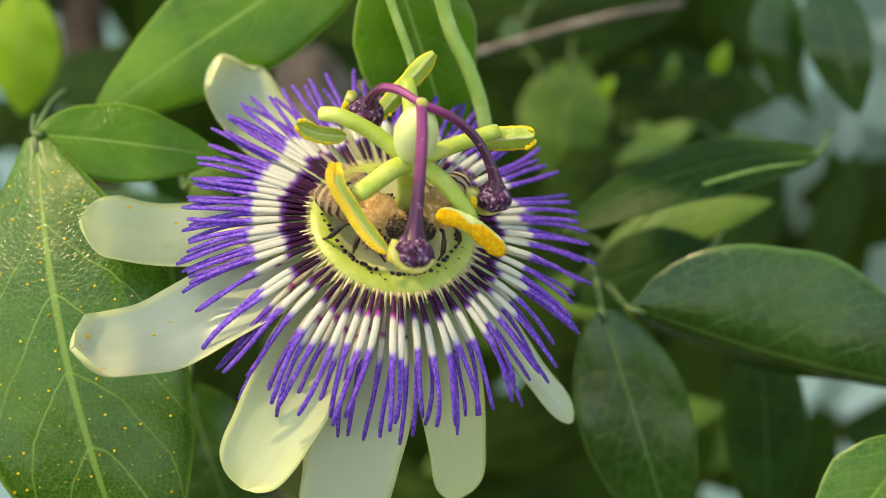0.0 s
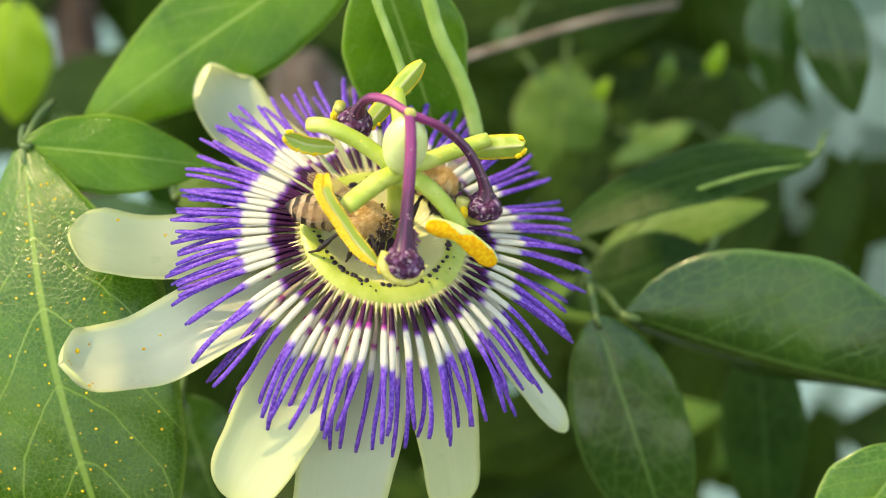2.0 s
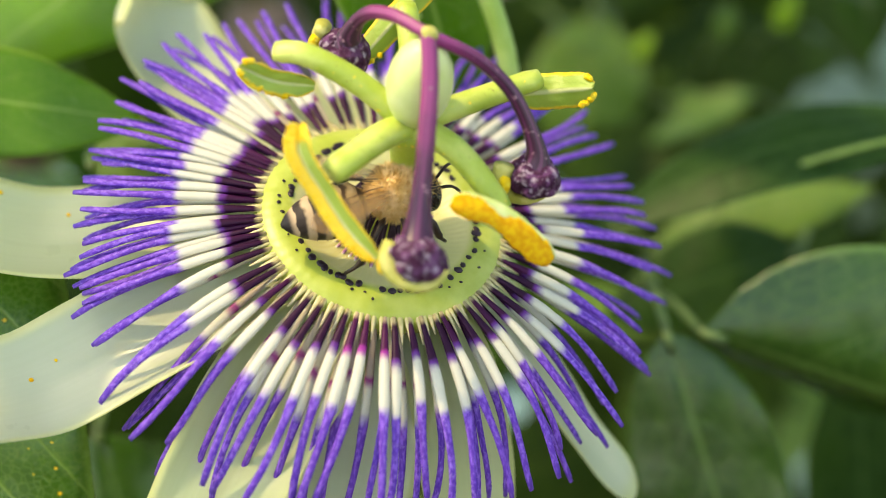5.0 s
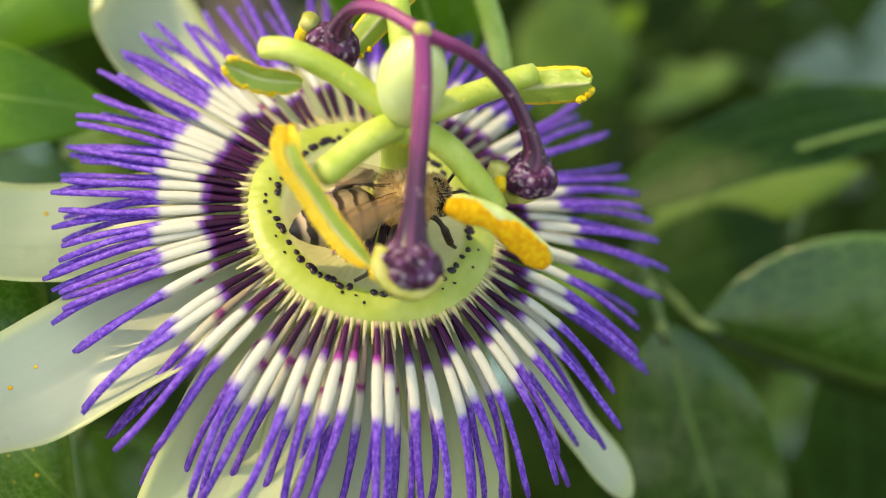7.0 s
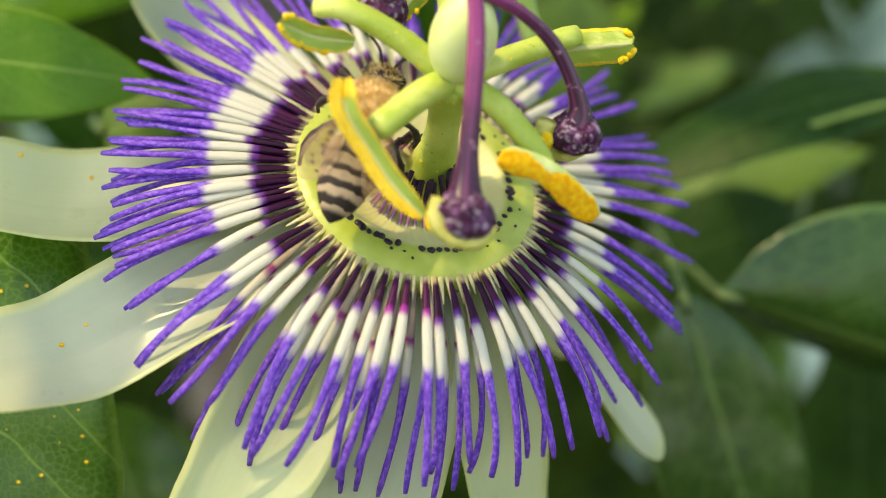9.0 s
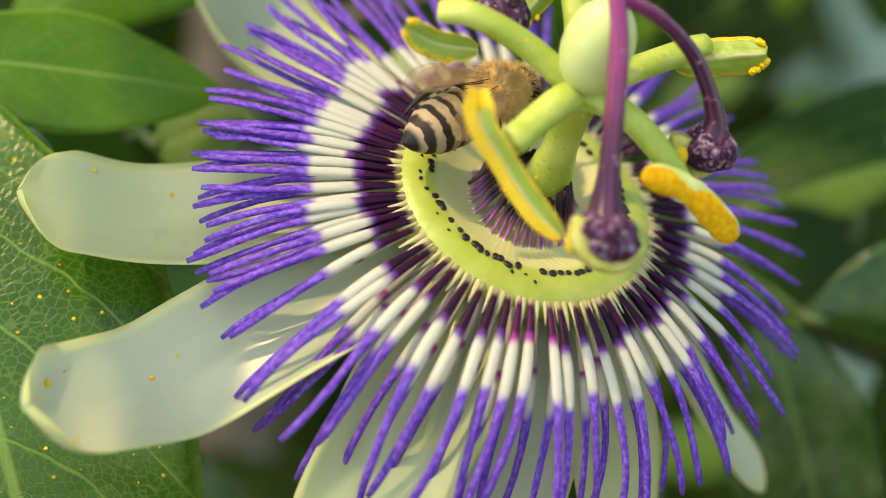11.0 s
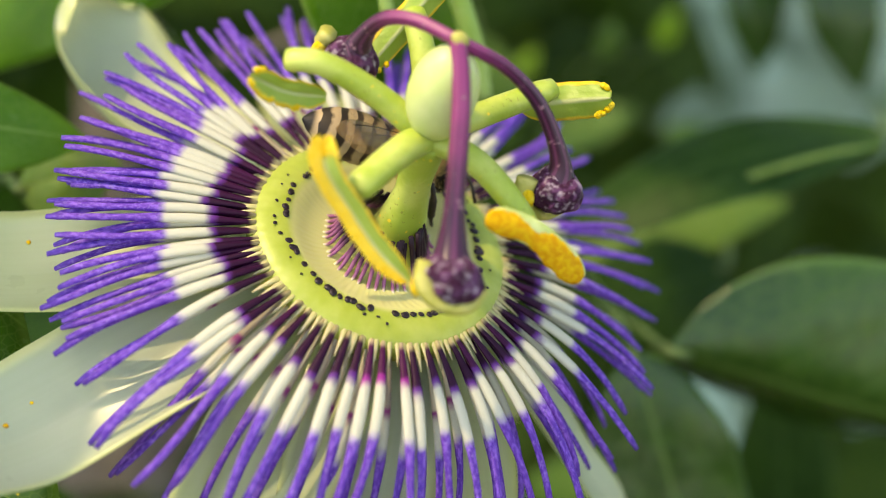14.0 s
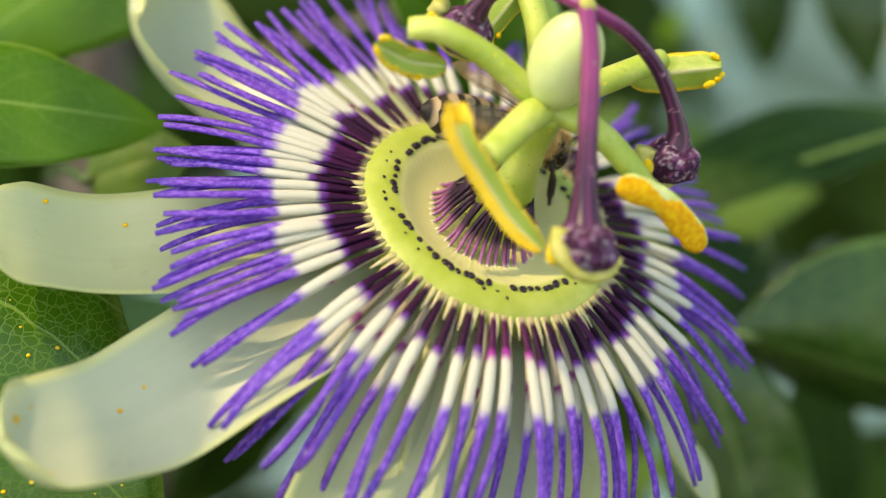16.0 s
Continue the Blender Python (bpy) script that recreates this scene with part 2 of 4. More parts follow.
def blade(line, width, across=None, fold=0.12, wave=0.0, nu=12, shape=None, curl=0.0, seed=0, thick=0.0005):
    """A leaf or petal blade lofted along a line: its outline, fold at the midrib, waves and curled edges; closed, with thickness."""
    bm = bmesh.new()
    uvl = bm.loops.layers.uv.verify()
    n = len(line)
    shape = shape or (lambda f: math.sin(math.pi * f ** 0.8) ** 0.75)
    top, bot = [], []
    for i, p in enumerate(line):
        f = i / (n - 1)
        d = (line[min(i + 1, n - 1)] - line[max(i - 1, 0)]).normalized()
        s = (across - d * across.dot(d)).normalized()
        w = s.cross(d).normalized()
        half = max(width * 0.5 * shape(f), 0.00012)
        ra, rb = [], []
        for k in range(nu + 1):
            x = 2 * k / nu - 1
            lift = fold * half * (abs(x) ** 1.3) + curl * half * x * x * abs(x)
            lift += wave * half * math.sin(f * 15 + x * 2.0 + seed) * abs(x) + wave * 0.5 * half * noise.noise(Vector((f * 4 + seed, x * 2, seed)))
            lift -= 0.0004 * math.exp(-(x / 0.06) ** 2) * (1 - f)
            edge = 1 + 0.03 * noise.noise(Vector((f * 9, seed * 3.1, math.copysign(1, x))))
            c = p + s * x * half * edge + w * lift
            ra.append(bm.verts.new(c))
            rb.append(bm.verts.new(c - w * thick * (1.001 - 0.9 * x ** 4)))
        top.append(ra)
        bot.append(rb)
    for i in range(n - 1):
        for k in range(nu):
            for rows, flip in ((top, False), (bot, True)):
                ids = [(i, k), (i, k + 1), (i + 1, k + 1), (i + 1, k)]
                if flip:
                    ids.reverse()
                q = bm.faces.new([rows[a][b] for a, b in ids])
                for loop, (a, b) in zip(q.loops, ids):
                    loop[uvl].uv = (b / nu, a / (n - 1))
    for i in range(n - 1):
        for k, flip in ((0, False), (nu, True)):
            vs = [(top, i), (top, i + 1), (bot, i + 1), (bot, i)]
            if flip:
                vs.reverse()
            q = bm.faces.new([rows[a][k] for rows, a in vs])
            for loop, (rows, a) in zip(q.loops, vs):
                loop[uvl].uv = (k / nu, a / (n - 1))
    return bm


def ball(radius, scale=(1, 1, 1), center=(0, 0, 0), turn=Matrix(), u=20, v=12, bump=0.0, freq=300.0, bm=None):
    """A rounded body with uneven skin."""
    bm = bm or bmesh.new()
    made = bmesh.ops.create_uvsphere(bm, u_segments=u, v_segments=v, radius=radius, calc_uvs=True)["verts"]
    for q in made:
        g = 1 + bump * noise.noise(q.co * freq)
        q.co = Vector(center) + turn.to_3x3() @ Vector((q.co.x * scale[0] * g, q.co.y * scale[1] * g, q.co.z * scale[2] * g))
    return bm


def thing(name, m, label, category, group="", kind=""):
    ob = new(name)
    ob.empty_display_size = 0.005
    ob.matrix_world = m
    return tagged(ob, label, category, group, kind)


# ---- materials ----
LEAF_NEAR = leaf_material("leaf green", (0.020, 0.098, 0.003), (0.070, 0.215, 0.005), (0.26, 0.44, 0.07), 0.42, 0.24, 0.62, 1400.0, 0.32)
# lighter copy of leaf green for lit leaves; the light is in its colour
LEAF_LIT = leaf_material("lit leaf green", (0.048, 0.180, 0.006), (0.145, 0.345, 0.014), (0.30, 0.48, 0.09), 0.45, 0.22, 0.40, 1100.0, 0.14)
# darker copy for the side leaves: their shade is put into the colour
LEAF_SHADED = leaf_material("shaded leaf green", (0.012, 0.054, 0.005), (0.034, 0.108, 0.009), (0.095, 0.21, 0.04), 0.32, 0.21, 0.58)
# darker again: shade under the vine, put into the colour
LEAF_DEEP_SHADE = leaf_material("deep shade leaf green", (0.009, 0.038, 0.005), (0.024, 0.072, 0.009), (0.05, 0.12, 0.03), 0.25, 0.42, 0.14)
# far leaves: the shadow of deep gaps is put into the colour
LEAF_FAR_SHADE = leaf_material("far shade leaf green", (0.011, 0.030, 0.003), (0.032, 0.074, 0.005), (0.07, 0.12, 0.02), 0.32, 0.5, 0.12)
LEAF_YOUNG = leaf_material("young leaf green", (0.07, 0.19, 0.02), (0.14, 0.27, 0.03), (0.28, 0.38, 0.10), 0.38, 0.42, 0.45)
# sunlight put into the colour: brighter and yellower than the other leaf greens
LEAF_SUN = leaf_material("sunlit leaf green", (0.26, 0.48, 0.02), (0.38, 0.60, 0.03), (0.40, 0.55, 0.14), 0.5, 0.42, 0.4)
# haze put into the colour: pale grey-green leaves far behind
LEAF_HAZE = leaf_material("hazed far leaf", (0.26, 0.38, 0.27), (0.38, 0.50, 0.40), (0.42, 0.54, 0.44), 0.3, 0.5, 0.2)
PETAL = petal_material("petal cream", (0.54, 0.60, 0.33), (0.63, 0.68, 0.45))
SEPAL = petal_material("sepal greenish cream", (0.52, 0.58, 0.42), (0.60, 0.65, 0.51))
CORONA_TOP = corona_material("banded corona", (0.036, 0.003, 0.033), (0.16, 0.035, 0.30), (0.56, 0.48, 0.28), 0.225)
CORONA_ROSE = corona_material("rosy banded corona", (0.085, 0.006, 0.065), (0.42, 0.035, 0.36), (0.60, 0.48, 0.34), 0.21)
CORONA_LOW = corona_material("banded lower corona", (0.64, 0.58, 0.42), (0.30, 0.03, 0.22), (0.50, 0.50, 0.22), 0.30)
STEM = speckled("stem green", (0.16, 0.27, 0.05), (0.24, 0.36, 0.08), 300, rough=0.42)


def stamen_material():
    """Yellow-green flesh with fine brown freckles and a little fallen pollen."""
    m = Mat("stamen yellow green", 0.38, 0.4)
    col = m.mix(m.step(m.noise(260, 4), 0.38, 0.66), (0.34, 0.45, 0.06), (0.50, 0.58, 0.14))
    col = m.mix(m.math("MULTIPLY", m.step(m.noise(2300, 2), 0.66, 0.72), 0.55), col, (0.20, 0.19, 0.03))
    m.color(m.mix(m.math("MULTIPLY", m.step(m.noise(1900, 1), 0.72, 0.76), 0.8), col, (0.85, 0.60, 0.05)))
    m.bump(m.noise(900, 3), 0.35, 0.0002)
    return m.soft(0.15, (0.8, 1.0, 0.4)).m


STAMEN = stamen_material()
OVARY = speckled("ovary pale green", (0.55, 0.64, 0.25), (0.62, 0.70, 0.33), 260, rough=0.32, soft=0.2)
POLLEN = speckled("pollen orange", (0.80, 0.36, 0.01), (0.90, 0.55, 0.02), 2200, rough=0.8, spec=0.2, bump=0.8, dist=0.0003)
ANTHER_PALE = speckled("anther pale back", (0.46, 0.56, 0.16), (0.62, 0.68, 0.28), 500, rough=0.45)
STIGMA_GREEN = speckled("stigma rim", (0.34, 0.34, 0.06), (0.48, 0.45, 0.13), 700, rough=0.5)
DOT = speckled("dark dots", (0.010, 0.004, 0.010), (0.03, 0.012, 0.025), 900, rough=0.4)
POLLEN_YELLOW = speckled("pollen yellow", (0.86, 0.56, 0.02), (0.92, 0.70, 0.07), 2200, rough=0.8, spec=0.2, bump=0.8, dist=0.0003)
STEM_DARK = speckled("leaf stalk", (0.05, 0.10, 0.03), (0.10, 0.17, 0.05), 300, rough=0.5)
BARK = speckled("weathered wood", (0.20, 0.155, 0.12), (0.36, 0.30, 0.25), 160, rough=0.85, bump=0.6, dist=0.0008)


DARK_BARK = speckled("dark wood", (0.07, 0.045, 0.03), (0.13, 0.09, 0.06), 160, rough=0.85, bump=0.6, dist=0.0008)


def disc_material():
    m = Mat("disc yellow green", 0.38, 0.45)
    u, v = m.uv()
    f = m.noise(350, 4)
    col = m.mix(m.step(f, 0.35, 0.7), (0.30, 0.37, 0.05), (0.38, 0.44, 0.09))
    ribs = m.math("SINE", m.math("MULTIPLY", u, 2 * math.pi * 74))
    deep = m.step(v, 0.56, 0.70)
    rim = m.math("SUBTRACT", 1.0, m.step(v, 0.28, 0.40))
    col = m.mix(m.step(v, 0.52, 0.64), col, (0.55, 0.55, 0.24))
    col = m.mix(m.math("MULTIPLY", m.step(ribs, 0.1, 1.0), m.math("MULTIPLY", deep, 0.10)), col, (0.62, 0.59, 0.36))
    col = m.mix(m.math("MULTIPLY", m.step(ribs, 0.3, 1.0), m.math("MULTIPLY", rim, 0.22)), col, (0.56, 0.50, 0.26))
    m.color(col)
    relief = m.math("MULTIPLY", ribs, m.math("MAXIMUM", m.math("MULTIPLY", deep, 0.18), m.math("MULTIPLY", rim, 0.4)))
    m.bump(m.math("ADD", relief, m.math("MULTIPLY", m.noise(700, 3), 0.6)), 0.25, 0.0002)
    return m.soft(0.15, (0.8, 1.0, 0.4)).m


def style_material(name, lo, hi):
    m = Mat(name, 0.36, 0.45)
    u, v = m.uv()
    pink, plum = (0.25, 0.028, 0.14), (0.036, 0.005, 0.028)
    lines = m.math("SINE", m.math("MULTIPLY", u, 38.0))
    base = m.mix(m.step(m.math("ADD", v, m.math("MULTIPLY", m.math("SUBTRACT", m.noise(400, 3), 0.5), 0.3)), lo, hi), pink, plum)
    base = m.mix(m.math("MULTIPLY", m.step(lines, 0.2, 1.0), 0.30), base, (0.26, 0.06, 0.17))
    m.color(m.mix(m.step(m.noise(1400, 3), 0.62, 0.72), base, (0.30, 0.16, 0.20)))
    return m.bump(lines, 0.25, 0.0001).m


def inner_material():
    m = Mat("inner corona", 0.5, 0.3)
    u, v = m.uv()
    col = m.mix(m.step(v, 0.05, 0.30), (0.70, 0.66, 0.48), (0.30, 0.10, 0.24))
    m.color(m.mix(m.step(v, 0.45, 0.75), col, (0.020, 0.005, 0.018)))
    return m.m


def stigma_material():
    m = Mat("stigma plum", 0.8, 0.25)
    col = m.mix(m.step(m.noise(1100, 4), 0.45, 0.62), (0.040, 0.006, 0.028), (0.12, 0.04, 0.11))
    m.color(m.mix(m.math("MULTIPLY", m.step(m.noise(1700, 5), 0.50, 0.66), 0.8), col, (0.40, 0.32, 0.38)))
    return m.bump(m.noise(1600, 3), 1.0, 0.0004).m


DISC, INNER, STIGMA = disc_material(), inner_material(), stigma_material()
STYLE, STYLE_DARK = style_material("style purple", 0.28, 0.68), style_material("style dark plum", 0.02, 0.42)


def F(x, y, z):
    """A place in the flower's frame, from centimetres."""
    return Vector((x, y, z)) * CM


def specks(host, count, box, up, seed, label, scale=1.0, material=None):
    """Pollen grains fallen on the upper side of a blade."""
    r, bm = random.Random(seed), bmesh.new()
    me = host.data
    polys = me.polygons
    uv = me.uv_layers[0].data
    picked = 0
    while picked < count:
        q = polys[r.randrange(len(polys))]
        u, v = uv[q.loop_start].uv
        if q.normal.dot(up) < 0.2 or not (box[0] < u < box[1] and box[2] < v < box[3]):
            picked += 0.02
            continue
        size = r.choice((0.00006, 0.00007, 0.0001, 0.00016)) * scale
        ball(size, (1.3, 1, 0.5), q.center + q.normal * size * 0.3, q.normal.to_track_quat("Z", "Y").to_matrix().to_4x4(), 6, 4, 0.3, 9000, bm)
        picked += 1
    return part("pollen_specks", bm, material or POLLEN_YELLOW, host, label, False)


# ---- the passion flower ----
flower = thing("passion_flower", FLOWER, "open blue passion flower with banded violet corona and cream petals", "flower")
CX, CY = 0.0, 0.16


def polar(angle, r, z):
    a = radians(angle)
    return F(CX + r * math.cos(a), CY + r * math.sin(a), z)


def petal(angle, prof, width, material, name, curl, seed):
    line = curve3([polar(angle, r, z) for r, z in prof], 44)
    a = radians(angle)
    across = Vector((-math.sin(a), math.cos(a), 0))
    shape = lambda f: min(1.0, 0.66 + 1.3 * f) * (1.0 - 0.20 * max(0.0, (f - 0.45) / 0.55)) * math.sqrt(max(0.0, 1 - max(0.0, (f - 0.70) / 0.30) ** 2.2))  # noqa: E731
    bm = blade(line, width * CM, -across, 0.05, 0.05, 14, shape, curl, seed, 0.0007)
    return part(name, bm, material, flower)


PETALS = [  # angle, (radius, height) along it, width, sepal or petal, curl of the edges
    (-143.5, ((0.7, -0.40), (1.25, -0.52), (1.9, -0.82), (2.9, -1.28), (3.60, -1.24), (3.92, -1.10), (4.08, -0.90)), 1.12, 0, 0.30),
    (-172, ((0.7, -0.40), (1.25, -0.50), (1.9, -0.72), (2.8, -1.06), (3.4, -1.06), (3.68, -0.98), (3.86, -0.88)), 1.10, 1, 0.18),
    (138, ((0.7, -0.50), (1.8, -0.95), (2.9, -1.20), (3.55, -1.04), (3.84, -0.78), (3.84, -0.50)), 1.08, 0, 0.70),
    (-107, ((0.7, -0.40), (1.2, -0.52), (1.75, -0.90), (2.4, -1.44), (2.9, -1.80), (3.2, -2.00)), 1.12, 1, 0.34),
    (-83, ((0.7, -0.40), (1.2, -0.55), (1.7, -1.05), (2.25, -1.80), (2.7, -2.60), (2.95, -3.10)), 1.28, 0, 0.12),
    (-48, ((0.7, -0.40), (1.2, -0.55), (1.65, -1.02), (2.15, -1.70), (2.5, -2.25), (2.72, -2.55)), 0.95, 1, 0.12),
    (-14, ((0.7, -0.40), (1.25, -0.55), (1.8, -0.98), (2.4, -1.50), (2.85, -1.84), (3.12, -2.02)), 0.52, 0, 0.15),
    (26, ((0.7, -0.55), (1.4, -1.10), (1.9, -1.80), (2.1, -2.50), (2.1, -2.80)), 1.10, 1, 0.10),
    (62, ((0.7, -0.55), (1.4, -1.10), (1.9, -1.80), (2.2, -2.50), (2.2, -2.80)), 1.10, 0, 0.10),
    (100, ((0.7, -0.50), (1.5, -0.90), (2.3, -1.20), (2.9, -1.40), (3.1, -1.40)), 1.15, 1, 0.10),
]
for i, (ang, prof, wid, kind, curl) in enumerate(PETALS):
    ob = petal(ang, prof, wid, SEPAL if kind == 0 else PETAL, "sepal" if kind == 0 else "petal", curl, i * 1.7)
    if i in (0, 1):
        specks(ob, 8 if i == 0 else 2, (0.08, 0.92, 0.45, 0.92), Vector((0, 0, 1)), 40 + i, "fallen orange pollen", 2.0, POLLEN)

# the green cup under the petals, and the raised disc with its bowl
part("calyx_cup", lathe([(r * CM, z * CM) for r, z in ((0.30, -1.25), (0.62, -1.05), (0.86, -0.75), (0.92, -0.45), (0.80, -0.36))], 32, m=Matrix.Translation(F(CX, CY, 0))), STEM, flower, "green cup under the petals")
disc_prof = [(0.80, -0.40), (0.99, -0.34), (1.07, -0.25), (1.10, -0.17), (1.105, -0.11), (1.08, -0.055), (1.03, -0.012), (0.94, 0.020), (0.82, 0.03), (0.77, 0.015), (0.72, -0.01),
             (0.66, -0.05), (0.58, -0.09), (0.48, -0.12), (0.36, -0.14), (0.16, -0.14)]
bm = lathe([(r * CM, z * CM) for r, z in disc_prof], 252, m=Matrix.Translation(F(CX, CY, 0)))
for q in bm.verts:
    a = math.atan2(q.co.y - CY * CM, q.co.x - CX * CM)
    r = math.hypot(q.co.y - CY * CM, q.co.x - CX * CM) / CM
    if r > 0.9:
        q.co.z += 0.002 * CM * math.sin(a * 63)
disc = part("disc", bm, DISC, flower, "yellow-green disc with a cream bowl")


def corona_filament(angle, length, root_z, droop, bend, radius, material, name, root_r):
    """One filament: leaves the disc outward and sinks towards its tip."""
    n, pts = 18, []
    r, z, th, a = root_r, root_z, radians(4), radians(angle)
    sway = (rng.uniform(0.1, 0.55), rng.uniform(0, 6.3), rng.uniform(3, 6))
    for i in range(n):
        f = i / (n - 1)
        pts.append(F(CX + r * math.cos(a), CY + r * math.sin(a), z))
        th = radians(droop[0] + (droop[1] - droop[0]) * f ** 1.2)
        r += math.cos(th) * length / (n - 1)
        z += math.sin(th) * length / (n - 1)
        a += radians(bend) * f / (n - 1) + radians(sway[0]) * math.cos(sway[1] + f * sway[2]) * f
    full = lambda f: 0.40 + 0.60 * min(1.0, f / 0.27) ** 0.9 + 0.10 * math.exp(-((f - 0.36) / 0.14) ** 2) - 0.24 * min(1.0, max(0.0, f - 0.47) / 0.16)  # noqa: E731
    prof = lambda f: radius * CM * full(f) * (1.0 if f < 0.97 else 0.72)  # noqa: E731
    return part(name, tube(pts, prof, 8, 0.70, wobble=0.10), material, flower)


def droop_at(angle):
    """How steeply the filaments end, round the flower: the front ones hang, those behind lie flatter."""
    front = 0.5 - 0.5 * math.sin(radians(angle))
    left = max(0.0, -math.cos(radians(angle)))
    return -(8 + 54 * front ** 1.6 - 14 * left * (1 - front))


def reach_at(angle):
    """How long the filaments are, round the flower: longest towards the front left."""
    away = (angle + 118 + 180) % 360 - 180
    flank = (angle - 190 + 180) % 360 - 180
    return 1.70 + 0.24 * math.exp(-(away / 42) ** 2) - 0.10 * math.exp(-(flank / 35) ** 2)


rng = random.Random(7)
N1, N2 = 63, 63
for i in range(N1):
    ang = -90 + 360 * (i + rng.uniform(-0.30, 0.30)) / N1
    end = droop_at(ang) + rng.uniform(-6, 6)
    rosy = -92 < ang < -77
    corona_filament(ang, (reach_at(ang) - 0.065) * rng.uniform(0.94, 1.06), -0.034 + rng.uniform(-0.008, 0.008), (-2 + end * 0.10, end * 1.08), rng.uniform(-5, 5), 0.0420, CORONA_ROSE if rosy else CORONA_TOP, "corona_filament", 1.05)
for i in range(N2):
    ang = -90 + 360 * (i + 0.5 + rng.uniform(-0.25, 0.25)) / N2
    end = droop_at(ang) * 1.12 - 8 + rng.uniform(-9, 9)
    flank = 150 < ang % 360 < 212
    corona_filament(ang, reach_at(ang) * rng.uniform(0.98, 1.14), (-0.05 if flank else -0.075) + rng.uniform(-0.02, 0.015), (end * 0.30, end), rng.uniform(-7, 7), 0.0375, CORONA_TOP if flank or (ang + 58) % 360 < 98 else CORONA_LOW, "corona_filament", 0.97)

for i in range(16):  # the crowded flank
    ang = 146 + 4.4 * (i + rng.uniform(-0.3, 0.3))
    end = droop_at(ang) * 1.05 - 4 + rng.uniform(-5, 5)
    corona_filament(ang, reach_at(ang) * rng.uniform(0.92, 1.04), -0.035 + rng.uniform(-0.02, 0.01), (end * 0.25, end), rng.uniform(-6, 6), 0.042, CORONA_TOP, "corona_filament", 1.04)

# the disc's edge frays into pale teeth between the filaments
TOOTH = speckled("disc fringe cream", (0.44, 0.41, 0.17), (0.52, 0.44, 0.27), 900, rough=0.45)
tooth0 = None
for i in range(126):
    ang = 360 * (i + rng.uniform(-0.25, 0.25)) / 126
    k = rng.uniform(0.75, 1.25)
    m = Matrix.Translation(polar(ang, 1.03, -0.042)) @ pose(0, 0, 0, 0, rng.uniform(10, 18), ang) @ Matrix.Diagonal((k, rng.uniform(0.8, 1.2), 1, 1))
    if tooth0 is None:
        tooth0 = part("disc_tooth", tube([F(-0.03, 0, 0), F(0.06, 0, 0.004), F(0.14, 0, 0), F(0.22, 0, -0.012)], lambda f: CM * (0.032 - 0.025 * f), 6, 0.6), TOOTH, flower, "pale pointed fringe of the disc")
        tooth0.matrix_local = m
    else:
        share("disc_tooth", tooth0, flower, m)

# the ring of dark dots on the disc, in uneven clusters
dot0 = None
ang = 0.0
while ang < 360:
    ang += rng.choice((2.6, 3.2, 4.6, 5.2, 6.4))
    stray = rng.random() < 0.16
    r = 0.825 + rng.uniform(-0.016, 0.016) + (rng.uniform(0.05, 0.11) if stray else 0)
    k = rng.uniform(0.35, 0.6) if stray else rng.uniform(0.75, 1.25)
    m = Matrix.Translation(polar(ang, r, 0.034)) @ pose(0, 0, 0, 0, 0, rng.uniform(0, 180)) @ Matrix.Diagonal((k * rng.uniform(0.9, 1.45), k, 0.5 * k, 1))
    if dot0 is None:
        dot0 = part("dot", ball(0.0295 * CM, u=8, v=5, bump=0.45, freq=3000), DOT, flower)
        dot0.matrix_local = m
    else:
        share("dot", dot0, flower, m)

# inner corona: short dark-tipped threads round the foot of the column
for i in range(44):
    ang = 360 * (i + rng.uniform(-0.3, 0.3)) / 44
    k = rng.uniform(0.7, 1.25)
    foot = 0.50 + rng.uniform(-0.03, 0.03)
    pts = curve3([polar(ang, foot, -0.135), polar(ang, foot - 0.07, -0.10), polar(ang + rng.uniform(-3, 3), 0.36, 0.03 * k), polar(ang + rng.uniform(-5, 5), 0.25, 0.06 + 0.19 * k)], 9)
    part("inner_filament", tube(pts, lambda f: CM * (0.012 + 0.011 * f), 6), INNER, flower)

# column, ovary, styles and stamens
column = part("column", tube(curve3([F(0.06, 0.01, -0.80), F(0.05, 0.01, -0.45), F(0.0, 0.0, 0.0), F(-0.08, -0.03, 0.53)], 16),
                             lambda f: CM * (0.29 - 0.15 * min(1, f * 1.7) + 0.05 * max(0, f - 0.75) * 4), 20), STAMEN, flower, "yellow-green column")
column.location = F(0.06, 0.24, 0.60)
ov_axis = (F(-0.07, 0.27, 2.0) - F(0.0, 0.2, 1.1)).to_track_quat("Z", "Y").to_matrix().to_4x4()
bm = ball(0.268 * CM, (1, 1, 1.55), F(0, 0, 0), ov_axis, 28, 20, 0.01, 200)
ovary = part("ovary", bm, OVARY, flower, "smooth pale green ovary")
ovary.location = F(-0.035, 0.25, 1.55)

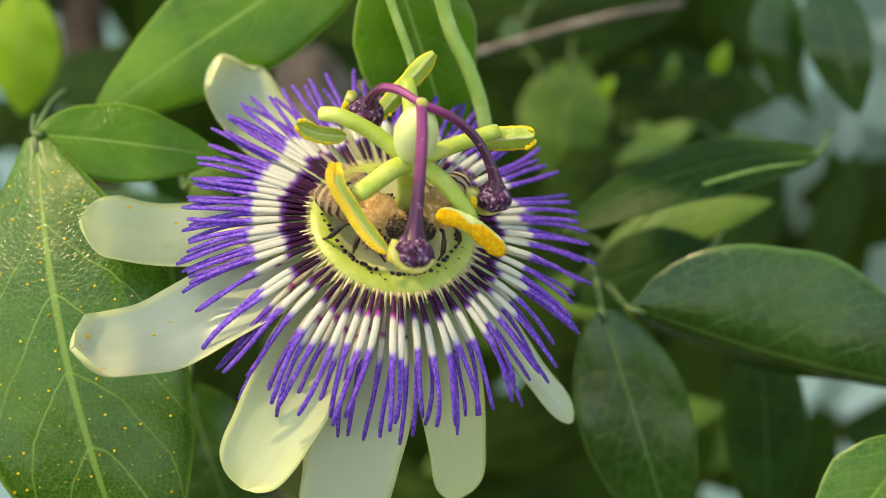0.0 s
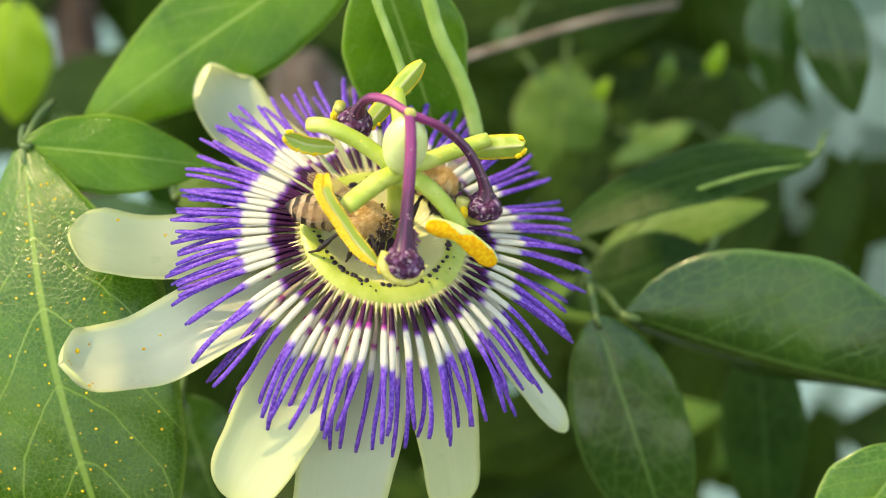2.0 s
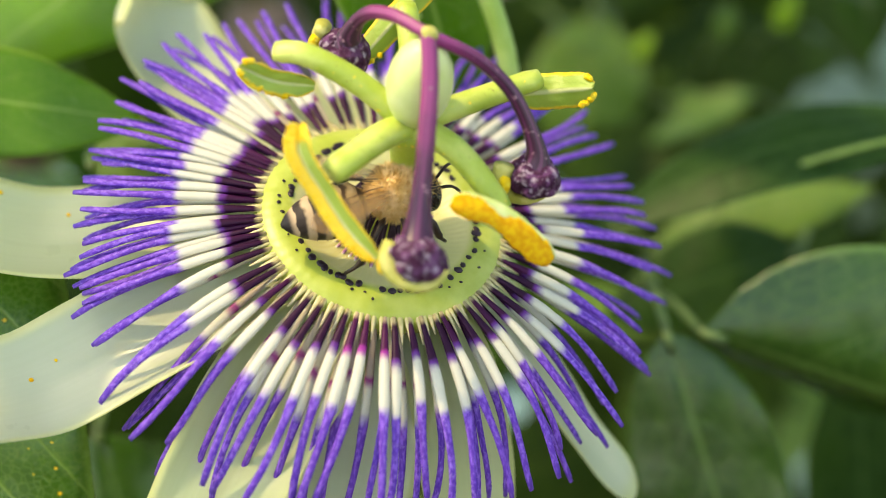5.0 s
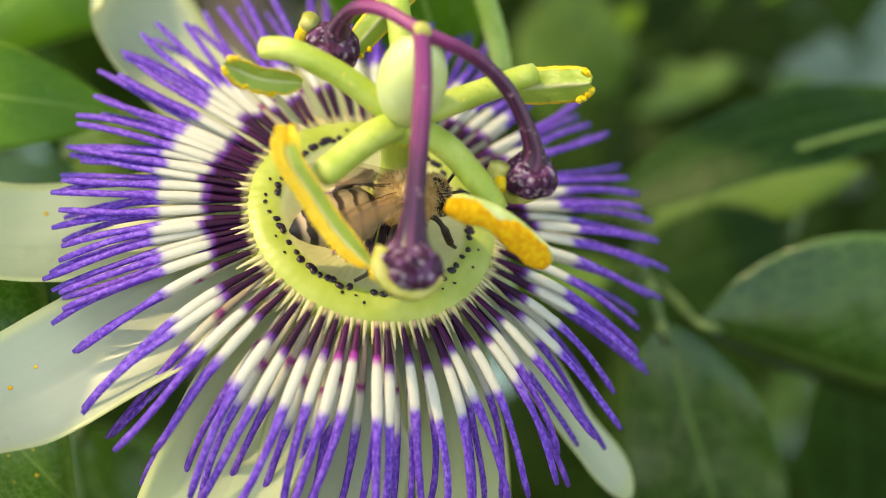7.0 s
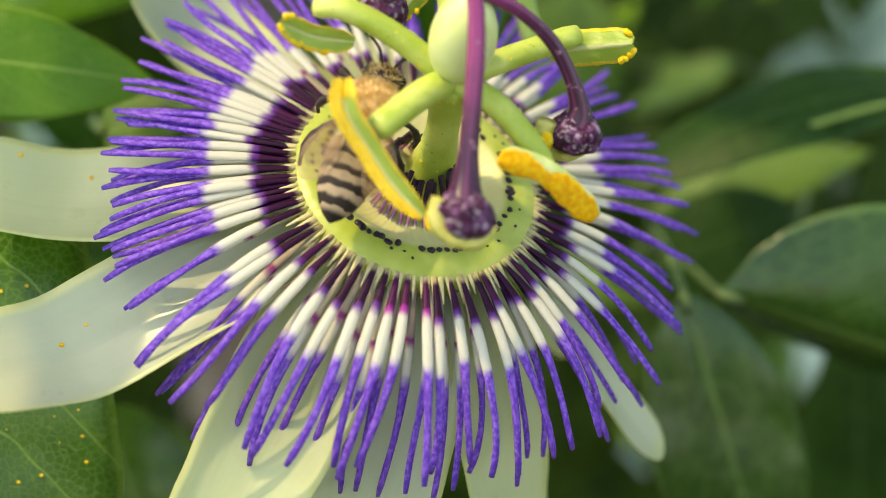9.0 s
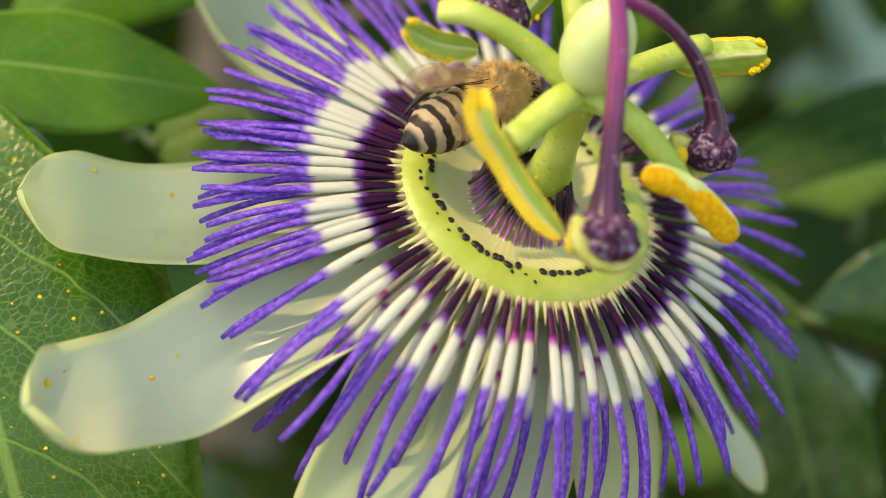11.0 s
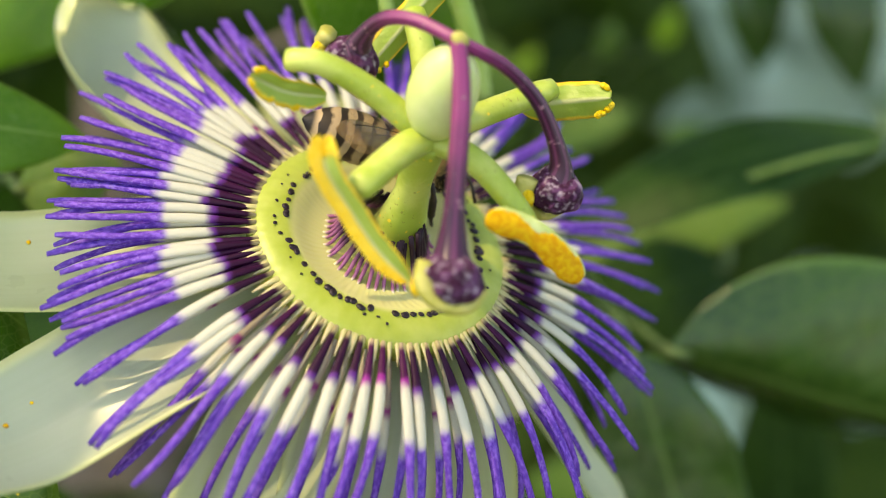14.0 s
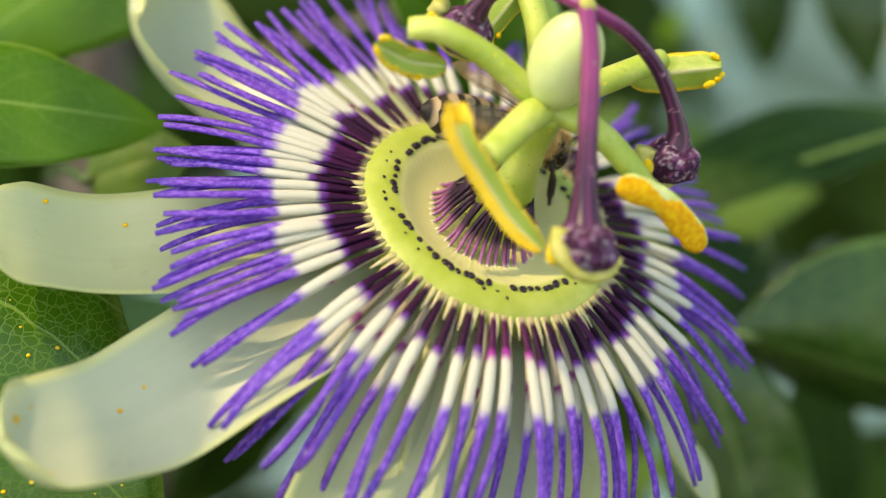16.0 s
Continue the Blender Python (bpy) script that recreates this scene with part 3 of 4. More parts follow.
STYLES = [
    ((F(-0.08, 0.30, 2.02), F(0.03, 0.02, 1.80), F(0.13, -0.32, 1.47), F(0.22, -0.68, 1.14), F(0.29, -0.98, 0.90)), -66),
    ((F(-0.08, 0.30, 2.02), F(0.34, 0.37, 1.86), F(0.71, 0.32, 1.64), F(1.00, 0.16, 1.32), F(1.07, 0.07, 1.07)), 2),
    ((F(-0.08, 0.30, 2.02), F(-0.38, 0.52, 1.92), F(-0.58, 0.64, 1.76), F(-0.67, 0.68, 1.52), F(-0.68, 0.68, 1.24)), 135),
]
for i, (pts, ang) in enumerate(STYLES):
    line = curve3(pts, 26)
    st = part("style", tube(line, lambda f: CM * ((0.064 if i == 0 else 0.050) + 0.018 * f + 0.15 * max(0.0, (f - 0.52) / 0.48) ** 3.2), 14, wobble=0.05), STYLE_DARK if i == 1 else STYLE, flower, "arched purple style")
    end, d = line[-1], (line[-1] - line[-3]).normalized()
    q = d.to_track_quat("Z", "Y").to_matrix().to_4x4()
    part("stigma", ball((0.245 if i == 0 else 0.215) * CM, (1, 1, 0.86), end, q, 48, 32, 0.16, 900), STIGMA, st, "knobbly plum stigma")
    # the stigma's pale cap: a thick kidney that grips the knob from one side and from below
    side = d.cross(Vector((0, 0, 1))).normalized()
    k = 1.0 if i == 0 else 1.12
    back = side.cross(d).normalized()
    hug = [(-0.19, -0.10), (-0.225, -0.01), (-0.20, 0.09), (-0.12, 0.17), (0.02, 0.21), (0.15, 0.17), (0.22, 0.06)]
    crescent = [end + (side * -a + d * b + back * (0.03 + 0.02 * j)) * CM * k for j, (a, b) in enumerate(hug)] if i == 0 else [end + (side * -a + d * b - back * 0.05) * CM * k for a, b in ((-0.23, -0.10), (-0.24, 0.04), (-0.15, 0.16), (0.0, 0.22), (0.13, 0.21))]
    part("stigma_lobe", tube(curve3(crescent, 18), lambda f: CM * min(k, 1.0) * ((0.050 + 0.075 * math.sin(math.pi * (0.14 + 0.62 * f)) ** 0.8) * (1.0 - 0.80 * f ** 0.7)), 14, 0.85, wobble=0.10), STIGMA_GREEN, st, "pale yellow-green stigma lobe")
    part("stigma_lobe", ball(0.075 * CM, (0.8, 0.8, 1.3), end + (side * 0.25 + d * 0.04) * CM * k, q, 14, 10, 0.3, 900), POLLEN_YELLOW, st, "yellow stigma edge")
part("style_joint", ball(0.074 * CM, (1, 1, 0.7), F(-0.08, 0.30, 2.035), u=14, v=8, bump=0.25, freq=900), STIGMA_GREEN, flower)


def stamen(fil, a, mid, b, face, body, grain, lift, flat=0.36, pollen=None, swell=lambda f: 1.0):
    """A stalk with its boat-shaped anther from a to b; face: which way the anther looks; body, grain: half widths of the green body and its pollen."""
    stalk = part("stamen", tube(curve3(fil, 14), lambda f: CM * (0.125 - 0.02 * f if f < 0.93 else 0.09), 14, 0.8), STAMEN, flower, "thick yellow-green stamen stalk")
    line = curve3([a, mid, b], 30)
    taper = lambda f: CM * (0.40 + 0.60 * min(1, 8 * f, 8 * (1 - f)) ** 0.6)  # noqa: E731
    an = part("anther", tube([p + face * 0.02 * CM for p in line], lambda f: taper(f) * body[0], 14, flat, up=face), body[1], stalk, "boat-shaped anther")
    shift = Vector(lift) if isinstance(lift, tuple) else face * lift
    bm = tube([p + shift * CM for p in curve3([a, mid, b], 64)], lambda f: taper(f) * grain * swell(f), 40, flat, up=face, wobble=0.18)
    part("pollen_layer", bm, pollen or POLLEN, an, "grainy orange pollen")
    return stalk


def anther_material(name, lo, hi, tip):
    """A green blade with a worn yellow edge: from lo to hi across it, and all over past its tip."""
    m = Mat(name, 0.42, 0.4)
    u, v = m.uv()
    side = m.math("ABSOLUTE", m.math("SUBTRACT", u, 0.5))
    rag = m.math("MULTIPLY", m.math("SUBTRACT", m.noise(900, 3), 0.5), 0.16)
    col = m.mix(m.noise(600, 3), (0.22, 0.38, 0.04), (0.42, 0.54, 0.11))
    col = m.mix(m.math("SUBTRACT", 1.0, m.step(side, 0.02, 0.10)), col, (0.60, 0.64, 0.30))
    edge = m.math("MAXIMUM", m.step(m.math("ADD", side, rag), 0.38, 0.46), m.step(m.math("ADD", u, rag), lo, hi))
    edge = m.math("MAXIMUM", edge, m.step(m.math("ADD", m.math("SUBTRACT", 1.0, v), m.math("MULTIPLY", rag, 0.7)), tip, tip + 0.10))
    m.color(m.mix(edge, col, m.mix(m.noise(1800, 2), (0.90, 0.58, 0.02), (0.95, 0.70, 0.08))))
    m.bump(m.math("ADD", m.noise(900, 3), m.math("MULTIPLY", edge, m.noise(2600, 2))), 0.6, 0.0003)
    return m.thin(0.25, (0.60, 0.62, 0.14)).m


ANTHER_BLADE = anther_material("anther blade", 1.2, 1.3, 1.2)
ANTHER_BOAT = anther_material("anther boat", 0.50, 0.60, 0.80)


def leafy_stamen(fil, a, mid, b, width, across, fold, seed, rim):
    """A stalk with an emptied, leaf-thin anther; rim: where along it pollen still clings to the edge."""
    stalk = part("stamen", tube(curve3(fil, 14), lambda f: CM * (0.115 - 0.015 * f if f < 0.93 else 0.085), 14, 0.85), STAMEN, flower, "thick yellow-green stamen stalk")
    line = curve3([a, mid, b], 20)
    shape = lambda f: (0.35 + 0.65 * min(1, 5 * f, 5 * (1 - f)) ** 0.7) * (1 + 0.12 * noise.noise(Vector((f * 7, seed, 0))))  # noqa: E731
    an = part("anther", blade(line, width * CM, across, fold, 0.10, 10, shape, 0.1, seed, 0.0003), ANTHER_BLADE, stalk, "thin pale green anther with a yellow edge")
    bm, r = bmesh.new(), random.Random(seed)
    for f0, f1, s in rim:
        for k in range(int(70 * abs(f1 - f0))):
            f = r.uniform(f0, f1)
            p = line[min(19, int(f * 19))].lerp(line[min(19, int(f * 19) + 1)], (f * 19) % 1)
            d = (b - a).normalized()
            s3 = (across - d * across.dot(d)).normalized()
            ball(r.uniform(0.016, 0.032) * CM, (1, 1, 0.8), p + s3 * s * width * 0.5 * CM * shape(f) * r.uniform(0.86, 1.0), Matrix(), 7, 5, 0.3, 5000, bm)
    part("pollen_rim", bm, POLLEN_YELLOW, an, "clinging yellow pollen")
    return stalk


J = F(-0.02, 0.22, 1.12)
# the anther that still shows its green hollow, yellow along its outer edge
stalk = part("stamen", tube(curve3((J, F(-0.24, -0.12, 1.19), F(-0.52, -0.53, 1.10)), 16), lambda f: CM * (0.128 - 0.012 * f if f < 0.95 else 0.10), 16, 0.8), STAMEN, flower, "thick yellow-green stamen stalk")
boat_line = curve3([F(-0.86, -0.39, 1.39), F(-0.79, -0.57, 1.27), F(-0.56, -0.72, 1.10), F(-0.28, -0.89, 0.93), F(0.00, -1.01, 0.81)], 34)
boat_out = Vector((-0.71, -0.46, -0.51))
boat_shape = lambda f: min(1.0, 0.62 + 3.0 * f) * (1.0 - 0.10 * math.sin(math.pi * f)) * math.sqrt(max(0.03, 1 - max(0.0, (f - 0.72) / 0.29) ** 2))  # noqa: E731
boat = part("anther", blade(boat_line, 0.225 * CM, boat_out, 0.26, 0.06, 14, boat_shape, 0.04, 2, 0.0007), ANTHER_BOAT, stalk, "boat-shaped green anther with a yellow edge")
bm, r = bmesh.new(), random.Random(12)
for k in range(260):
    f = r.random() ** 1.3
    p = boat_line[int(f * 33)]
    x = r.uniform(0.60, 1.02) if f > 0.16 else r.uniform(-0.9, 1.0)
    d = (boat_line[min(33, int(f * 33) + 1)] - boat_line[max(0, int(f * 33) - 1)]).normalized()
    s3 = (boat_out - d * boat_out.dot(d)).normalized()
    ball(r.uniform(0.006, 0.014) * CM, (1, 1, 0.8), p + s3 * x * 0.1125 * CM * boat_shape(f) + s3.cross(d) * 0.26 * 0.1125 * CM * boat_shape(f) * abs(x) ** 1.3, Matrix(), 7, 5, 0.3, 5000, bm)
part("pollen_layer", bm, POLLEN_YELLOW, boat, "clinging yellow pollen", False)
stamen((J, F(0.34, 0.04, 1.18), F(0.64, -0.14, 1.10), F(0.88, -0.30, 0.98)), F(0.45, -0.57, 1.24), F(0.88, -0.53, 1.13), F(1.36, -0.55, 0.84), Vector((-0.05, -0.72, 0.69)).normalized(), (0.104, ANTHER_PALE), 0.100, (-0.014, -0.036, 0.014), 0.36, swell=lambda f: 0.98 + 0.12 * f - 0.26 * math.exp(-((f - 0.44) / 0.15) ** 2))
leafy_stamen((J, F(0.40, 0.48, 1.28), F(0.92, 0.84, 1.42)), F(1.36, 0.76, 1.55), F(1.08, 0.84, 1.33), F(0.74, 0.82, 1.17), 0.30, Vector((0.25, -0.62, -0.74)), 0.25, 3, ((0.0, 0.22, 1), (0.0, 0.08, -1)))
leafy_stamen((J, F(-0.50, 0.28, 1.34), F(-0.95, 0.30, 1.46), F(-1.21, 0.32, 1.39)), F(-1.43, 0.08, 1.35), F(-1.15, 0.14, 1.24), F(-0.84, 0.26, 1.19), 0.20, Vector((-0.1, -0.62, -0.74)), 0.20, 5, ((0.0, 0.7, 1), (0.0, 0.15, -1)))
leafy_stamen((J, F(-0.14, 0.66, 1.40), F(-0.31, 1.08, 1.58)), F(-0.08, 1.36, 1.88), F(-0.30, 1.10, 1.52), F(-0.56, 0.70, 1.16), 0.24, Vector((0.72, -0.42, -0.50)), 0.30, 8, ((0.88, 1.0, -1), (0.85, 1.0, 1)))

# flower stalk
part("flower_stalk", tube(curve3([F(CX, CY, -1.2), F(0.1, 0.5, -2.2), F(0.2, 1.6, -3.6), F(0.1, 3.2, -4.4)], 16), 0.14 * CM, 10), STEM, flower, "green flower stalk")

# ---- bees ----
def bee_materials():
    m = Mat("abdomen bands", 0.6, 0.3)
    x = m.n("SeparateXYZ")
    m.put(x.inputs[0], m.n("TexCoord").outputs["Object"])
    along = m.math("ADD", m.math("MULTIPLY", x.outputs[0], 1 / 0.00135), m.math("MULTIPLY", m.noise(700, 4), 0.8))
    rear = m.step(x.outputs[0], -0.0015, -0.0048)
    edge = m.math("ADD", 0.20, m.math("MULTIPLY", rear, 0.28))
    band = m.step(m.math("FRACT", along), edge, m.math("ADD", edge, 0.22))
    tan = m.mix(m.noise(2500, 3), (0.25, 0.165, 0.075), (0.42, 0.31, 0.17))
    tan = m.mix(rear, tan, (0.42, 0.31, 0.19))
    col = m.mix(band, m.mix(rear, (0.050, 0.028, 0.014), (0.024, 0.016, 0.011)), tan)
    col = m.mix(m.step(x.outputs[0], -0.0066, -0.0060), (0.012, 0.010, 0.010), col)
    m.color(col)
    m.bump(m.noise(3000, 2), 0.4, 0.0001)
    fur = speckled("bee fur", (0.68, 0.45, 0.17), (0.90, 0.68, 0.36), 900, rough=0.9, spec=0.2)
    pale = speckled("band hair", (0.26, 0.20, 0.12), (0.40, 0.33, 0.22), 900, rough=0.9, spec=0.2)
    skin = speckled("bee skin", (0.016, 0.010, 0.008), (0.04, 0.024, 0.016), 1200, rough=0.4)
    eye = speckled("bee eye", (0.010, 0.008, 0.008), (0.02, 0.015, 0.012), 2000, rough=0.18)
    w = Mat("wing membrane", 0.15, 0.6)
    w.color((0.34, 0.22, 0.11))
    w.b.inputs["Alpha"].default_value = 0.24
    w.bump(w.noise(1500, 3), 0.3, 0.0002)
    return m.m, fur, pale, skin, eye, w.m


ABDOMEN, FUR, BAND_HAIR, SKIN, EYE, WING = bee_materials()


def hairs(bm, count, center, radii, length, seed, spread=0.5):
    r = random.Random(seed)
    for _ in range(count):
        d = Vector((r.gauss(0, 1), r.gauss(0, 1), r.gauss(0, 1))).normalized()
        p = Vector(center) + Vector((d.x * radii[0], d.y * radii[1], d.z * radii[2]))
        tip = p + (d + Vector((r.uniform(-1, 1), r.uniform(-1, 1), r.uniform(-1, 1))) * spread).normalized() * length * r.uniform(0.6, 1.2)
        s = d.orthogonal().normalized() * 0.000045
        w = d.cross(s).normalized() * 0.000045
        a, b, c, e = (bm.verts.new(v) for v in (p + s, p - s * 0.5 + w, p - s * 0.5 - w, tip))
        for f in ((a, b, e), (b, c, e), (c, a, e)):
            bm.faces.new(f)


def build_bee(name, label, wing_open, m):
    bee = thing(name, m, label, "bee")
    mm = 0.00112
    prof = [(0.3, -0.2), (1.2, -0.5), (1.85, -1.2), (1.98, -1.3), (2.0, -2.2), (2.06, -2.35), (2.0, -3.4), (2.02, -3.5), (1.80, -4.5), (1.82, -4.6), (1.35, -5.6), (0.75, -6.4), (0.15, -6.9)]
    bm = lathe([(r * mm, z * mm) for r, z in prof], 24)
    for q in bm.verts:
        x, y, z = q.co.z, q.co.y, q.co.x
        q.co = Vector((x + 0.0006, y, z * 0.88 - 0.0003 + 0.02 * (x + 0.003)))
    abdomen = part("abdomen", bm, ABDOMEN, bee, "tan and black banded abdomen")
    bm = bmesh.new()
    r = random.Random(3)
    for xx in (-1.0, -2.1, -3.2):
        hairs(bm, 160, (xx * mm, 0, -0.3 * mm), (0.4 * mm, 1.95 * mm, 1.7 * mm), 0.28 * mm, r.random())
    part("band_hair", bm, BAND_HAIR, abdomen, smooth=False)
    thorax = part("thorax", ball(1.98 * mm, (1.05, 1.0, 0.95), (2.3 * mm, 0, 0.3 * mm), u=20, v=14, bump=0.08, freq=900), FUR, bee, "furry tawny thorax")
    bm = bmesh.new()
    hairs(bm, 4200, (2.3 * mm, 0, 0.3 * mm), (2.02 * mm, 1.96 * mm, 1.86 * mm), 0.60 * mm, 5, 0.8)
    part("fur", bm, FUR, thorax, smooth=False)
    head = part("head", ball(1.45 * mm, (0.72, 1.1, 1.05), (4.9 * mm, 0, -0.5 * mm), u=18, v=12, bump=0.05, freq=900), SKIN, bee)
    bm = bmesh.new()
    hairs(bm, 800, (4.6 * mm, 0, -0.2 * mm), (1.05 * mm, 1.35 * mm, 1.45 * mm), 0.50 * mm, 8)
    part("fur", bm, FUR, head, smooth=False)
    for s in (-1, 1):
        part("eye", ball(0.62 * mm, (0.8, 0.65, 1.5), (5.0 * mm, s * 1.25 * mm, -0.35 * mm), u=14, v=10), EYE, head, "glossy black eye")
        part("antenna", tube(curve3([(5.6 * mm, s * 0.4 * mm, 0.1 * mm), (6.6 * mm, s * 1.0 * mm, 0.6 * mm), (7.6 * mm, s * 2.0 * mm, -0.4 * mm)], 8), 0.13 * mm, 6), SKIN, head)
        spread = wing_open
        for root, ln, wd, sweep, lift in (((2.4, 1.0, 1.7), 7.3, 2.5, spread, 0.06), ((1.5, 1.0, 1.5), 5.2, 2.1, spread * 1.35 + 0.05, 0.0)):
            d = Vector((-math.cos(sweep), s * math.sin(sweep), lift)).normalized()
            p = Vector(root) * mm
            p.y *= s
            line = [p + d * ln * mm * k / 14 + Vector((0, 0, 0.25 * mm * math.sin(math.pi * k / 14))) for k in range(15)]
            bm = blade(line, wd * mm, Vector((d.y, -d.x, 0)), 0.05, 0.04, 8, lambda f: (0.18 + 0.82 * min(1, f * 1.5)) * max(0.02, 1 - max(0, (f - 0.72) / 0.28) ** 2.2) ** 0.5, 0.0, s, 0.00004)
            wing = part("wing", bm, WING, bee, "clear brownish wing")
            part("wing_vein", tube([q2 + Vector((d.y, -d.x, 0)) * (-s) * 0.40 * wd * mm * math.sin(math.pi * min(0.85, 0.25 + 0.6 * k / 14)) for k, q2 in enumerate(line[:12])], 0.04 * mm, 5), SKIN, wing)
        for x0, ax, ay, fx in ((3.4, 4.4, 2.6, 5.4), (2.4, 2.2, 3.3, 1.6), (1.4, -0.4, 3.2, -2.6)):
            pts = [Vector((x0, s * 1.0, -0.9)) * mm, Vector(((x0 + ax) / 2, s * (1.0 + ay) * 0.55, -0.2)) * mm, Vector((ax, s * ay, -0.8)) * mm, Vector(((ax + fx) / 2, s * (ay + 0.5), -2.2)) * mm, Vector((fx, s * (ay + 0.4), -3.1)) * mm]
            part("leg", tube(curve3(pts, 12), lambda f: mm * (0.24 - 0.10 * f + (0.13 if 0.5 < f < 0.8 else 0)), 7), SKIN, bee, "dark jointed leg")
    return bee


def bee_pose(x, y, z, yaw, pitch, roll=0):
    """A bee in the flower's frame: its middle in centimetres, heading and head-up tilt."""
    return FLOWER @ Matrix.Translation(F(x, y, z)) @ pose(0, 0, 0, 0, 0, yaw) @ pose(0, 0, 0, roll, -pitch, 0)


bee_a = build_bee("honey_bee", "tawny honey bee with folded wings feeding on the flower", 0.24, bee_pose(-0.5, -0.1, 0.42, -20, 10))
bee_b = build_bee("honey_bee", "honey bee with spread wings leaving the flower", 0.55, bee_pose(0.5, 0.35, 0.4, -110, 5))

# ---- leaves ----
TOWARD = Vector((0.0, -0.9, 0.42))


def leaf(base, tip, width, material, label, tilt=(0, 0, 0), sag=0.004, fold=0.10, wave=0.06, curl=0.0, seed=0, stalk=None, shape=None, n=26, nu=14, dusted=False):
    base, tip = Vector(base), Vector(tip)
    d = (tip - base).normalized()
    face = (TOWARD + Vector(tilt)).normalized()
    face = (face - d * face.dot(d)).normalized()
    ob = thing("leaf", Matrix.Translation(base), label, "leaf", "leaves of the vine")
    ln = (tip - base)
    line = [ln * (k / (n - 1)) + face * sag * math.sin(math.pi * k / (n - 1)) for k in range(n)]
    bl = part("blade", blade(line, width, face.cross(d) * -1, -fold, wave, nu, shape, curl, seed, 0.0004), material, ob)
    s = Vector(stalk) - base if stalk else -d * 0.005 + Vector((0, 0.016, -0.004))
    if dusted:
        specks(bl, 320, (0.02, 0.98, 0.05, 0.95), face, 77, "fallen yellow pollen")
    part("leaf_stalk", tube(curve3([s, s * 0.5 + Vector((0, 0, 0.001)), Vector((0, 0, 0)), ln * 0.05], 8), 0.0005, 7), STEM_DARK, ob)
    return ob


HANG = "long glossy green leaf lobe hanging on the vine"
leaf((-0.0496, 0.016, 1.1070), (-0.0346, -0.0120, 1.0567), 0.0310, LEAF_NEAR, "large veined green leaf dusted with pollen under the petals", (-0.05, 0, 0.15), 0.0075, 0.16, 0.05, seed=1, dusted=True, shape=lambda f: min(1, 0.10 + 2.6 * f) * max(0.02, 1 - f ** 5) ** 0.6)
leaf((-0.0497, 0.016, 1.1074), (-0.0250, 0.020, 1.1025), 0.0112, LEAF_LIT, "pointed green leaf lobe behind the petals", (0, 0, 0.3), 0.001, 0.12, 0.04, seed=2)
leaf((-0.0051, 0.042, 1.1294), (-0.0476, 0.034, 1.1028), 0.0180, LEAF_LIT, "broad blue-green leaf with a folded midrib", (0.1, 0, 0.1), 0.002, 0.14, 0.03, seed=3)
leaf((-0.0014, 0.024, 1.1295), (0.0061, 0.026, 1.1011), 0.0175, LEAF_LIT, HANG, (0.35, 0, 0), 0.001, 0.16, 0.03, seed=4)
leaf((0.0309, 0.0220, 1.0791), (0.0805, 0.022, 1.0656), 0.0250, LEAF_SHADED, "glossy green leaf lobe held out sideways", (0, 0, -0.75), 0.002, 0.75, 0.04, seed=5)
leaf((0.0272, 0.022, 1.0790), (0.0392, 0.016, 1.0404), 0.0165, LEAF_SHADED, HANG, (0.1, 0, 0), 0.002, 0.14, 0.04, seed=6)
leaf((0.0606, 0.0450, 1.0945), (0.0196, 0.0360, 1.0838), 0.0125, LEAF_DEEP_SHADE, "leaf lobe coloured dark as if shaded by the vine", (0, 0, 2.4), 0.0045, 0.14, 0.04, seed=7)
leaf((0.0456, 0.050, 1.0759), (0.0223, 0.045, 1.0691), 0.0130, LEAF_DEEP_SHADE, "leaf lobe coloured dark as if shaded by the vine", (0, 0, 0.3), 0.002, 0.14, 0.04, seed=8)
leaf((0.0620, -0.020, 1.0832), (0.0508, -0.025, 1.0692), 0.0120, LEAF_NEAR, "crinkled green leaf edge close to the lens", (0.2, 0, 0.1), 0.001, 0.10, 0.05, seed=9)
leaf((0.0237, 0.12, 1.085), (0.0211, 0.115, 1.0604), 0.0185, LEAF_YOUNG, "sunlit young leaf deep in the vine", (0, 0, 0.2), 0.002, 0.12, 0.05, seed=10)
leaf((0.0597, 0.100, 1.1060), (0.0619, 0.095, 1.0858), 0.0100, LEAF_SHADED, HANG, (0, 0, 0), 0.002, 0.12, 0.05, seed=11)
leaf((0.0659, 0.090, 1.1095), (0.0738, 0.085, 1.0861), 0.0115, LEAF_SHADED, HANG, (0, 0, 0), 0.002, 0.12, 0.05, seed=12)
# this leaf's patch of sun comes from its bright colour
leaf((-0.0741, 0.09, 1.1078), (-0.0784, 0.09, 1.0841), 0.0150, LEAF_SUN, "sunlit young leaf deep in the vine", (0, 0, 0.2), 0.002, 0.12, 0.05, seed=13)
leaf((-0.0347, 0.025, 1.0640), (-0.0277, 0.020, 1.0421), 0.0150, LEAF_SHADED, HANG, (0, 0, 0), 0.002, 0.12, 0.05, seed=14)
leaf((0.0290, 0.0600, 1.0715), (0.0560, 0.0600, 1.0800), 0.0078, LEAF_YOUNG, "yellow-green leaf lobe deep in the vine", (0, 0, 0.3), 0.002, 0.12, 0.05, seed=15)

leaf((0.0540, 0.050, 1.0620), (0.0580, 0.050, 1.0200), 0.0140, LEAF_DEEP_SHADE, "vine leaf coloured dark as shade, deep behind the flower", (0, 0, 0.2), 0.002, 0.12, 0.05, seed=41)
